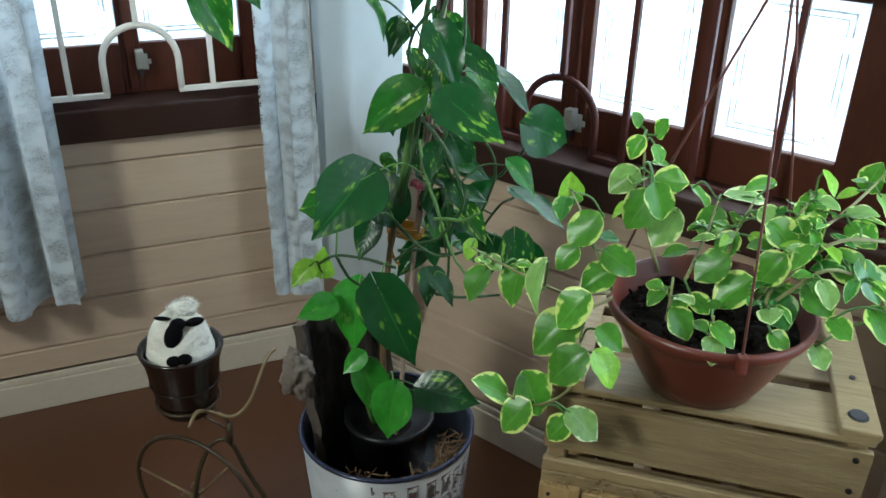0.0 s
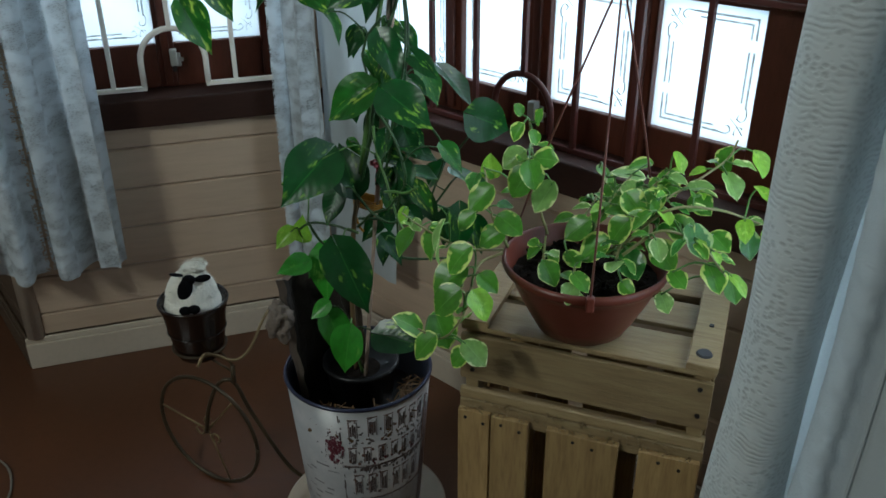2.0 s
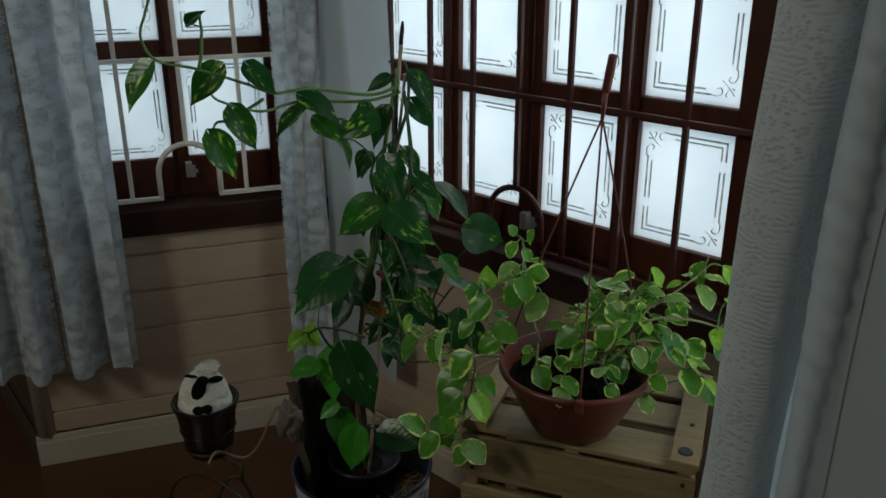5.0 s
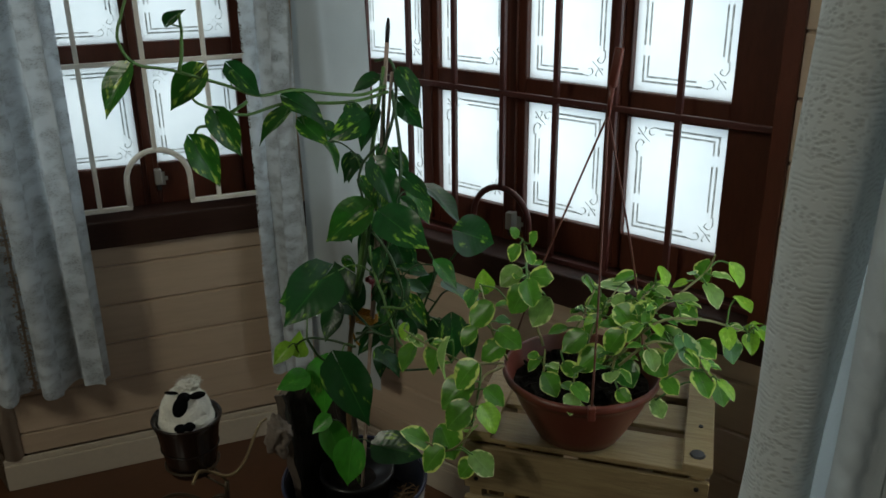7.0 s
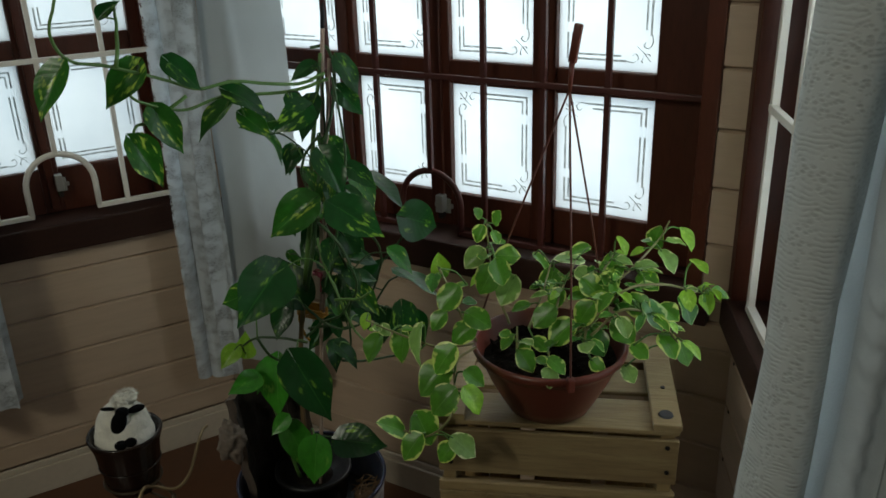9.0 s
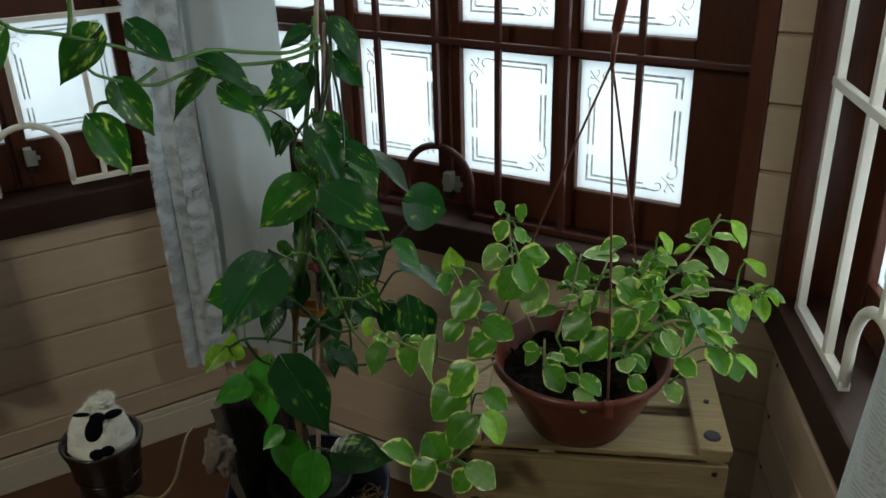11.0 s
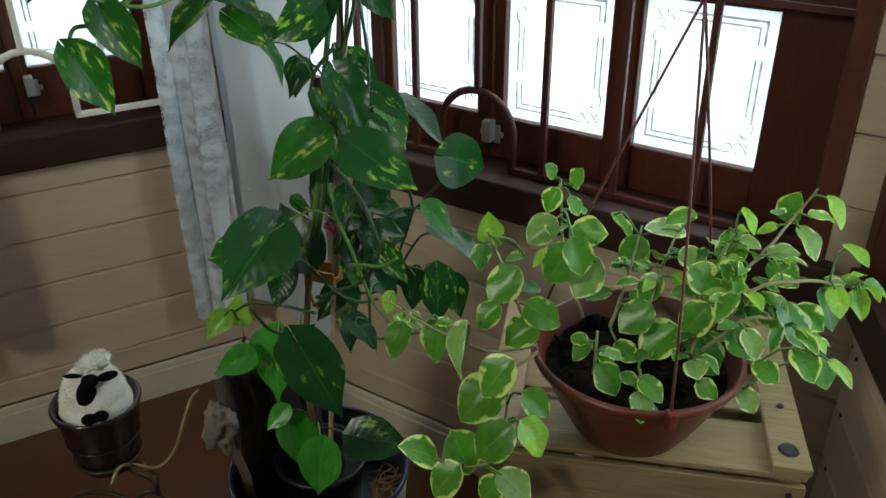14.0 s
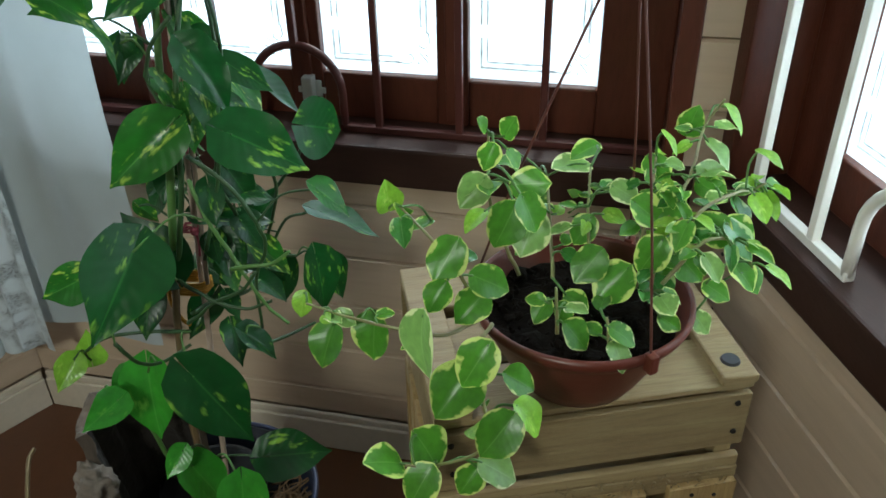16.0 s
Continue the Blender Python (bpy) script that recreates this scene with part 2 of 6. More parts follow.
def sash_window(name, m, opening, columns, rows, label, proud=0.012):
    """Casements in dark wood with frosted, etched panes."""
    w = tagged(new(name), label, "window", "", "structure")
    w.matrix_world = m
    o0, o1 = opening
    bm = bmesh.new()
    box(bm, o0, o0 + 0.035, -proud, BACK, SILL_TOP, HEAD, bevel=0.003)
    box(bm, o1 - 0.035, o1, -proud, BACK, SILL_TOP, HEAD, bevel=0.003)
    box(bm, o0 + 0.035, o1 - 0.035, -proud, BACK, HEAD - 0.04, HEAD, bevel=0.003)
    part("window_frame", bm, BROWN, w)
    bm = bmesh.new()
    box(bm, o0 - 0.02, o1 + 0.02, -0.03, BACK, SILL_LOW, SILL_TOP, bevel=0.006)
    part("window_sill", bm, SILL, w, "dark brown wooden sill board")
    # stiles and rails of the casements
    xs = [o0 + 0.035] + [v for c in columns for v in c] + [o1 - 0.035]
    for k in range(0, len(xs), 2):
        bm = bmesh.new()
        box(bm, xs[k], xs[k + 1], 0.085, 0.125, SILL_TOP, HEAD - 0.04, bevel=0.004)
        if k not in (0, len(xs) - 2):
            mid = (xs[k] + xs[k + 1]) / 2
            box(bm, mid - 0.011, mid + 0.011, 0.074, 0.088, SILL_TOP + 0.012, HEAD - 0.05, bevel=0.003)
        part("stile", bm, BROWN, w)
    levels = [SILL_TOP] + [v for r in rows for v in r] + [HEAD - 0.04]
    for c0, c1 in columns:
        for k in range(0, len(levels), 2):
            bm = bmesh.new()
            box(bm, c0, c1, 0.087, 0.123, levels[k], levels[k + 1], bevel=0.004)
            part("rail", bm, BROWN, w)
    for c0, c1 in columns:
        for r0, r1 in rows:
            bm = bmesh.new()
            box(bm, c0 - 0.004, c1 + 0.004, 0.103, 0.107, r0 - 0.004, r1 + 0.004)
            pane = part("pane", bm, FROST, w)
            pane.visible_shadow = False
            part("etching", etching(c1 - c0, r1 - r0), ETCH, pane, "clear ornamental lines in the frosting", m=pose(c0, 0.1020, r0)).visible_shadow = False
    return w


def etching(w, h):
    """Double bars along the sides, brackets in two corners and scrolls in the other two."""
    bm = bmesh.new()

    def bar(x0, x1, z0, z1):
        box(bm, x0, x1, 0, 0.0006, z0, z1)

    def stroke(points, width, end):
        pts = smooth_path([(x, 0.0003, z) for x, z in points], 5)
        n = len(pts) - 1
        tube(bm, pts, width, 6, [width + (end - width) * k / n for k in range(n + 1)], squash=0.12)

    outer, inner, a, b = 0.019, 0.030, 0.0046, 0.0040
    for inset, t, run in ((outer, a, 0.0), (inner, b, 0.012)):
        bar(inset, w - 0.074 - run, inset, inset + t)
        bar(0.074 + run, w - inset, h - inset - t, h - inset)
        bar(inset, inset + t, inset + t, 0.078)
        bar(w - inset - t, w - inset, h - 0.062, h - inset - t)
        bar(inset, inset + t, 0.100, h - 0.078 - run)
        bar(w - inset - t, w - inset, 0.078 + run, h - 0.086)
    for turn in (False, True):

        def at(x, z):
            return (x, h - z) if turn else (w - x, z)

        stroke([at(0.020, 0.024), at(0.034, 0.040), at(0.050, 0.054)], 0.0030, 0.0012)
        stroke([at(0.076, 0.022), at(0.058, 0.020), at(0.047, 0.028), at(0.052, 0.038), at(0.060, 0.035)], 0.0034, 0.0030)
        stroke([at(0.018, 0.080), at(0.017, 0.062), at(0.026, 0.051), at(0.036, 0.056), at(0.032, 0.064)], 0.0034, 0.0030)
        for x, z in ((0.021, 0.036), (0.036, 0.021)):
            stroke([at(0.034, 0.038), at(x + 0.003, z + 0.003), at(x, z)], 0.0014, 0.0042)
    return bm


def grille(name, m, bars, arch, rail_z, cross_z, x0, x1, mat, label, y=0.03, size=0.013):
    """Square iron bars on a rail that steps over the window latch in an arch."""
    g = tagged(thing(name, label, "grille", m), kind="structure")
    h = size / 2
    top = HEAD - 0.06
    ac, ar, az = arch
    for x in bars:
        bm = bmesh.new()
        box(bm, x - h, x + h, y - h, y + h, az if abs(x - ac) < 0.02 else rail_z, top, bevel=0.002)
        part("bar", bm, mat, g)
    for a, b in ((x0, ac - ar + h), (ac + ar - h, x1)):
        bm = bmesh.new()
        box(bm, a, b, y - h - 0.001, y + h + 0.001, rail_z - h, rail_z + h, bevel=0.002)
        part("bottom_rail", bm, mat, g)
    for z in cross_z:
        bm = bmesh.new()
        box(bm, x0, x1, y - h - 0.002, y + h - 0.004, z - h, z + h, bevel=0.002)
        part("crossbar", bm, mat, g)
    bm = bmesh.new()
    pts = [(ac - ar, y, rail_z), (ac - ar, y, az - ar - 0.02)] + [(ac - ar * math.cos(t), y, az - ar + ar * math.sin(t)) for t in [math.pi * k / 14 for k in range(15)]] + [(ac + ar, y, az - ar - 0.02), (ac + ar, y, rail_z)]
    tube(bm, pts, h * 1.25, 8)
    part("arch", bm, mat, g, smooth=True)
    return g


def latch(m, x, z):
    ob = thing("window_latch", "small metal window latch on the dark casement rail", "latch", m @ pose(x, 0.085, z))
    bm = bmesh.new()
    box(bm, -0.020, 0.020, -0.004, 0, -0.020, 0.020, bevel=0.002)
    for s in (-1, 1):
        box(bm, s * 0.0225 - 0.005, s * 0.0225 + 0.005, -0.005, 0, -0.006, 0.006, bevel=0.002)
    part("plate", bm, CHROME, ob)
    bm = bmesh.new()
    box(bm, -0.010, 0.010, -0.030, -0.004, -0.012, 0.034, bevel=0.003)
    part("catch", bm, CHROME, ob)
    bm = bmesh.new()
    box(bm, -0.006, 0.006, -0.024, -0.004, -0.030, -0.012, bevel=0.002)
    part("bolt", bm, NAIL, ob)


wall_left = wall("wall_left", WALL_L, LEN_L, LEFT_OPENING, "cream planked bay wall under a window", (0.0, 0.0))
wall_middle = wall("wall_middle", WALL_M, LEN_M, MIDDLE_OPENING, "cream planked middle bay wall under a wide window")
wall_right = wall("wall_right", WALL_R, LEN_R, RIGHT_OPENING, "cream planked bay wall under a white-barred window")
baseboard(WALL_L, -0.01, LEN_L - 0.01)
baseboard(WALL_M, 0.01, LEN_M - 0.01)
baseboard(WALL_R, 0.01, LEN_R + 0.01)

for m, spot in ((WALL_M, 0.0), (WALL_R, 0.0)):
    bm = bmesh.new()
    p = m.translation
    bmesh.ops.create_cone(bm, cap_ends=True, segments=24, radius1=0.10, radius2=0.10, depth=HEIGHT)
    out = Vector((-0.515, 0.857, 0)) if m is WALL_M else Vector((0.545, 0.839, 0))
    bmesh.ops.translate(bm, verts=bm.verts, vec=(p.x + out.x * 0.128, p.y + out.y * 0.128, HEIGHT / 2))
    solid("trim", bm, CREAM, "cream corner post of the bay", "corner post", "structure")

ROWS = ((0.905, 1.185), (1.243, 1.523), (1.581, 1.861))
middle_columns = ((0.232, 0.452), (0.510, 0.726), (0.789, 1.010), (1.068, 1.300))
sash_window("window_1", WALL_M, MIDDLE_OPENING, middle_columns, ROWS, "dark brown casement window with frosted ornamental panes")
LEFT_ROWS = ((0.940, 1.232), (1.292, 1.584), (1.644, 1.936))
sash_window("window_2", WALL_L, LEFT_OPENING, ((0.262, 0.500), (0.548, 0.797)), LEFT_ROWS, "dark brown window with frosted panes behind white bars")
sash_window("window_3", WALL_R, RIGHT_OPENING, ((0.145, 0.395), (0.450, 0.710)), ROWS, "dark brown window with frosted panes behind white bars", 0.022)
grille("window_grille", WALL_M, [1.214 - 0.151 * k for k in range(8)], (0.759, 0.086, 0.975), 0.822, (1.213, 1.60), 0.112, 1.422, IRON_BROWN, "brown painted iron window bars with a small arch")
grille("window_grille", WALL_L, (0.372, 0.541, 0.706), (0.541, 0.0875, 1.000), 0.838, (1.248, 1.62), 0.225, 0.83, IRON_WHITE, "white painted iron window bars with a small arch", y=0.006)
grille("window_grille", WALL_R, (0.085, 0.246, 0.418, 0.58, 0.74), (0.418, 0.0875, 0.985), 0.822, (1.23, 1.60), 0.078, 0.825, IRON_WHITE, "white painted iron window bars with a small arch", y=0.006, size=0.015)
latch(WALL_M, 0.765, 0.868)
latch(WALL_L, 0.543, 0.893)
latch(WALL_R, 0.418, 0.868)

# the room that the bay opens into
ROOM_W = pose(-2.046 - 2.2 * math.cos(radians(9)), 0.670 + 2.2 * math.sin(radians(9)), 0, 0, 0, -9)
wall_west = wall("wall_west", ROOM_W, 2.2, None, "dark brown planked room wall beside the bay", mat=DARK_WALL)
planking(wall_west, 0, 2.2, 0.104, 2.0, DARK_WALL)
baseboard(ROOM_W, 0, 2.2, DARK_WALL, "dark brown wooden baseboard of the room wall")
ROOM_E = pose(0.305, 0.641, 0)
wall_east = wall("wall_east", ROOM_E, 2.4, None, "cream planked room wall behind the long curtain")
baseboard(ROOM_E, 0, 2.4)
for name, m, length in (("wall_south", pose(3.0, -3.6, 0, 0, 0, 180), 7.5), ("wall_far_west", pose(-4.15, -3.6, 0, 0, 0, 90), 4.8), ("wall_far_east", pose(2.68, 0.8, 0, 0, 0, -90), 4.5)):
    bm = bmesh.new()
    box(bm, 0, length, 0.02, 0.15, 0, HEIGHT)
    tagged(part(name, bm, PLASTER, None, "", False, m), "plain pale plastered room wall", "wall", "", "structure")
bm = bmesh.new()
box(bm, -4.4, 3.0, -3.9, 2.0, -0.1, 0.0)
solid("floor", bm, FLOOR, "polished reddish-brown floor", "floor", "structure")
bm = bmesh.new()
box(bm, -4.4, 3.0, -3.9, 2.0, HEIGHT, HEIGHT + 0.1)
solid("ceiling", bm, PLASTER, "plain white ceiling", "ceiling", "structure")
bm = bmesh.new()
box(bm, -60, 60, -60, 60, -0.6, -0.5)
solid("ground", bm, PLASTER, "pale paved ground outside the windows", "ground", "structure")


# ---- curtains ----
def cloth_material(name, colour, lace, size=14.0, cells=170.0, deep=0.6):
    """Cotton; lace has a raised net of small cells, flower patches, and open eyelets in bands."""
    m = bpy.data.materials.new(name)
    m.use_nodes = True
    nt = m.node_tree
    n, link = nt.nodes, nt.links.new
    p = n["Principled BSDF"]
    p.inputs["Roughness"].default_value = 0.85
    p.inputs["Sheen Weight"].default_value = 0.2
    uv = n.new("ShaderNodeUVMap")
    big, cell, weave = n.new("ShaderNodeTexNoise"), n.new("ShaderNodeTexVoronoi"), n.new("ShaderNodeTexNoise")
    big.inputs["Scale"].default_value, big.inputs["Detail"].default_value = size, 2
    cell.inputs["Scale"].default_value = cells
    weave.inputs["Scale"].default_value = 260.0
    mp = n.new("ShaderNodeMapping")
    mp.inputs["Scale"].default_value = (1.0, 1.2, 1.0)
    link(uv.outputs[0], mp.inputs["Vector"])
    link(uv.outputs[0], big.inputs["Vector"])
    link(mp.outputs[0], cell.inputs["Vector"])
    link(uv.outputs[0], weave.inputs["Vector"])
    mix = n.new("ShaderNodeMix")
    mix.data_type = "RGBA"
    mix.inputs["A"].default_value = (*colour, 1)
    mix.inputs["B"].default_value = (*[c * (deep if lace else 0.86) for c in colour], 1)
    bump = n.new("ShaderNodeBump")
    bump.inputs["Distance"].default_value = 0.003
    tr, mx = n.new("ShaderNodeBsdfTranslucent"), n.new("ShaderNodeMixShader")
    tr.inputs["Color"].default_value = (*colour, 1)
    mx.inputs[0].default_value = 0.25
    if lace:
        flower = n.new("ShaderNodeMapRange")
        flower.inputs["From Min"].default_value, flower.inputs["From Max"].default_value = 0.42, 0.60
        link(big.outputs["Fac"], flower.inputs["Value"])
        hole = n.new("ShaderNodeMapRange")
        hole.inputs["From Min"].default_value, hole.inputs["From Max"].default_value = 0.48, 0.25
        link(cell.outputs["Distance"], hole.inputs["Value"])
        both = n.new("ShaderNodeMath")
        both.operation = "MULTIPLY"
        link(flower.outputs[0], both.inputs[0])
        link(hole.outputs[0], both.inputs[1])
        ground, tone = n.new("ShaderNodeMath"), n.new("ShaderNodeMath")
        ground.operation, tone.operation = "MULTIPLY", "MULTIPLY_ADD"
        ground.inputs[1].default_value = 0.52
        link(flower.outputs[0], ground.inputs[0])
        link(both.outputs[0], tone.inputs[0])
        tone.inputs[1].default_value = 0.50
        link(ground.outputs[0], tone.inputs[2])
        link(tone.outputs[0], mix.inputs["Factor"])
        bump.inputs["Strength"].default_value = 1.0
        inv = n.new("ShaderNodeMath")
        inv.operation = "SUBTRACT"
        inv.inputs[0].default_value = 1.0
        link(both.outputs[0], inv.inputs[1])
        link(inv.outputs[0], bump.inputs["Height"])
    else:
        link(big.outputs["Fac"], mix.inputs["Factor"])
        bump.inputs["Strength"].default_value = 0.25
        link(weave.outputs["Fac"], bump.inputs["Height"])
    link(mix.outputs["Result"], p.inputs["Base Color"])
    link(bump.outputs[0], p.inputs["Normal"])
    link(p.outputs[0], mx.inputs[1])
    link(tr.outputs[0], mx.inputs[2])
    last = mx.outputs[0]
    if lace:
        # eyelets: open cells in narrow upright bands
        sep, wave = n.new("ShaderNodeSeparateXYZ"), n.new("ShaderNodeMath")
        link(uv.outputs[0], sep.inputs[0])
        wave.operation = "PINGPONG"
        wave.inputs[1].default_value = 0.115
        link(sep.outputs[0], wave.inputs[0])
        band = n.new("ShaderNodeMath")
        band.operation = "LESS_THAN"
        band.inputs[1].default_value = 0.009
        link(wave.outputs[0], band.inputs[0])
        eye = n.new("ShaderNodeMath")
        eye.operation = "LESS_THAN"
        eye.inputs[1].default_value = 0.50
        link(cell.outputs["Distance"], eye.inputs[0])
        patch = n.new("ShaderNodeMath")
        patch.operation = "GREATER_THAN"
        patch.inputs[1].default_value = 0.44
        link(big.outputs["Fac"], patch.inputs[0])
        o1, o2 = n.new("ShaderNodeMath"), n.new("ShaderNodeMath")
        o1.operation = o2.operation = "MULTIPLY"
        link(band.outputs[0], o1.inputs[0])
        link(eye.outputs[0], o1.inputs[1])
        link(o1.outputs[0], o2.inputs[0])
        link(patch.outputs[0], o2.inputs[1])
        slit, either = n.new("ShaderNodeMath"), n.new("ShaderNodeMath")
        slit.operation, either.operation = "LESS_THAN", "MAXIMUM"
        slit.inputs[1].default_value = 0.0022
        link(wave.outputs[0], slit.inputs[0])
        link(slit.outputs[0], either.inputs[0])
        link(o2.outputs[0], either.inputs[1])
        clear, m2 = n.new("ShaderNodeBsdfTransparent"), n.new("ShaderNodeMixShader")
        link(either.outputs[0], m2.inputs[0])
        link(last, m2.inputs[1])
        link(clear.outputs[0], m2.inputs[2])
        last = m2.outputs[0]
    link(last, n["Material Output"].inputs[0])
    return m


def knit_material(name, colour):
    """Knitted lace: fine wavy ridges that give way to patches of small open cells."""
    m = bpy.data.materials.new(name)
    m.use_nodes = True
    nt = m.node_tree
    n, link = nt.nodes, nt.links.new
    p = n["Principled BSDF"]
    p.inputs["Roughness"].default_value = 0.85
    p.inputs["Sheen Weight"].default_value = 0.15
    uv, sep = n.new("ShaderNodeUVMap"), n.new("ShaderNodeSeparateXYZ")
    link(uv.outputs[0], sep.inputs[0])

    def tex(kind, scale, stretch):
        mp, t = n.new("ShaderNodeMapping"), n.new(kind)
        mp.inputs["Scale"].default_value = stretch
        t.inputs["Scale"].default_value = scale
        link(uv.outputs[0], mp.inputs["Vector"])
        link(mp.outputs[0], t.inputs["Vector"])
        return t

    def calc(op, a, b=0.0):
        q = n.new("ShaderNodeMath")
        q.operation = op
        for k, v in enumerate((a, b)):
            if isinstance(v, (int, float)):
                q.inputs[k].default_value = v
            else:
                link(v, q.inputs[k])
        return q.outputs[0]

    def span(src, a, b, lo=0.0, hi=1.0):
        r = n.new("ShaderNodeMapRange")
        r.inputs["From Min"].default_value, r.inputs["From Max"].default_value = a, b
        r.inputs["To Min"].default_value, r.inputs["To Max"].default_value = lo, hi
        link(src, r.inputs["Value"])
        return r.outputs[0]

    drift = tex("ShaderNodeTexNoise", 38.0, (1, 0.7, 1)).outputs["Fac"]
    ridge = span(calc("SINE", calc("ADD", calc("MULTIPLY", sep.outputs[1], 1120.0), calc("MULTIPLY", drift, 13.0))), -1, 0.6)
    cell = span(tex("ShaderNodeTexVoronoi", 140.0, (0.8, 1.5, 1)).outputs["Distance"], 0.55, 0.20)
    patch = span(tex("ShaderNodeTexNoise", 17.0, (1, 0.8, 1)).outputs["Fac"], 0.46, 0.56)
    hollow = n.new("ShaderNodeMix")
    link(patch, hollow.inputs["Factor"])
    link(calc("MULTIPLY", calc("SUBTRACT", 1.0, ridge), span(tex("ShaderNodeTexNoise", 40.0, (1, 1, 1)).outputs["Fac"], 0.35, 0.6)), hollow.inputs["A"])
    link(cell, hollow.inputs["B"])
    deep = hollow.outputs["Result"]
    # shade between the ridges and in the cells is put into the colour
    mix = n.new("ShaderNodeMix")
    mix.data_type = "RGBA"
    mix.inputs["A"].default_value, mix.inputs["B"].default_value = (*colour, 1), (*[c * 0.50 for c in colour], 1)
    link(calc("MULTIPLY", deep, 0.48), mix.inputs["Factor"])
    link(mix.outputs["Result"], p.inputs["Base Color"])
    bump = n.new("ShaderNodeBump")
    bump.inputs["Strength"].default_value, bump.inputs["Distance"].default_value = 0.55, 0.002
    link(calc("SUBTRACT", 1.0, deep), bump.inputs["Height"])
    link(bump.outputs[0], p.inputs["Normal"])
    tr, mx = n.new("ShaderNodeBsdfTranslucent"), n.new("ShaderNodeMixShader")
    tr.inputs["Color"].default_value = (*colour, 1)
    mx.inputs[0].default_value = 0.2
    link(p.outputs[0], mx.inputs[1])
    link(tr.outputs[0], mx.inputs[2])
    link(mx.outputs[0], n["Material Output"].inputs[0])
    return m


LACE = cloth_material("pale_blue_lace", (0.68, 0.75, 0.80), True, 26.0, 230.0, 0.42)
LACE_KNIT = knit_material("pale_grey_knitted_lace", (0.62, 0.665, 0.665))
SHEER = cloth_material("plain_pale_blue_cotton", (0.50, 0.555, 0.575), False)


def curtain(name, plan, z0, z1, folds, depth, mat, label, hem=(), seed=0, lean=0.0):
    """Cloth hung along plan, with folds that wander and flare a little towards the hem."""
    rnd = random.Random(seed)
    line = smooth_path([(x, y, 0) for x, y in plan], 40)
    run = [0.0]
    for a, b in zip(line, line[1:]):
        run.append(run[-1] + (b - a).length)
    total = run[-1]
    n_u = 200 if hem else int(folds * 16) + 24
    n_z = 220 if hem else 60
    ph = [rnd.uniform(0, 6.28) for _ in range(6)]
    bm = bmesh.new()
    uvs = {}
    grid = []
    columns = []
    for i in range(n_u + 1):
        run_at = total * i / n_u
        k = max(0, min(len(line) - 2, next((q for q in range(len(run) - 1) if run[q + 1] >= run_at), len(run) - 2)))
        d = (line[k + 1] - line[k]).normalized()
        columns.append((run_at, line[k].lerp(line[k + 1], (run_at - run[k]) / max(1e-6, run[k + 1] - run[k])), d))
    for j in range(n_z + 1):
        v = j / n_z
        z = z0 + (z1 - z0) * v
        row = []
        for i in range(n_u + 1):
            s, p, d = columns[i]
            nrm = Vector((d.y, -d.x, 0))
            u = i / n_u
            a = 2 * math.pi * folds * u + ph[0] + 0.5 * math.sin(2.1 * v + ph[1] + 3 * u)
            w = depth * (1.15 - 0.3 * v) * (math.sin(a) + 0.35 * math.sin(2.3 * a + ph[2])) + 0.004 * math.sin(19 * v + 9 * u + ph[3])
            if hem and 0.185 < u < hem[0] + 0.006:
                # the turned-in hem puckers along its stitching, which draws the cloth in
                k_hem = (u - 0.185) / (hem[0] - 0.185)
                w += 0.0032 * math.sin(math.pi * min(1.0, k_hem)) * math.sin(185 * z + 5 * k_hem + 2 * math.sin(9 * z)) - (0.004 if k_hem > 0.94 else 0.0)
            q = p + nrm * w + d * 0.35 * depth * math.sin(2 * a + ph[4])
            zz = z + (0.006 * math.sin(a * 0.7 + ph[5]) if j == 0 else 0)
            vert = bm.verts.new((q.x - lean * max(0.0, 1.5 - z), q.y, zz))
            uvs[vert] = (s * 1.25, z)
            row.append(vert)
        grid.append(row)
    seam = {q: [(r[int(n_u * q)].co.copy(), r[int(n_u * q)].co + Vector((0, 1, 0))) for r in grid] for q in hem}
    lay = bm.loops.layers.uv.new("UVMap")
    for j in range(n_z):
        for i in range(n_u):
            f = bm.faces.new((grid[j][i], grid[j][i + 1], grid[j + 1][i + 1], grid[j + 1][i]))
            for lp in f.loops:
                lp[lay].uv = uvs[lp.vert]
    top = thing(name, label, "curtain")
    ob = part("panel", bm, mat, top, smooth=True)
    if hem:
        for inset in hem:
            bm = bmesh.new()
            tube(bm, [p + Vector((0, -0.0012, 0)) for p, q in seam[inset]], 0.0016, 6)
            part("seam", bm, SHEER, top, smooth=True)
    return top


def along(m, x, inset):
    p = m @ Vector((x, -inset, 0))
    return (p.x, p.y)


curtain("lace_curtain", [along(WALL_L, -0.06, 0.11), along(WALL_L, 0.12, 0.13), along(WALL_L, 0.335, 0.12)], 0.365, 2.25, 3.4, 0.030, LACE, "pale blue lace curtain hanging in folds beside the window", seed=3)
curtain("lace_curtain", [along(WALL_L, 0.798, 0.11), along(WALL_L, 0.870, 0.14), (-1.445, 1.380)], 0.28, 2.25, 1.7, 0.013, LACE, "pale blue lace curtain gathered in the bay corner", seed=8)
curtain("plain_curtain", [(-1.470, 1.410), (-1.34, 1.425), (-1.170, 1.405)], 0.33, 2.25, 0.8, 0.012, SHEER, "plain pale blue cotton curtain hanging flat in the corner", seed=5)
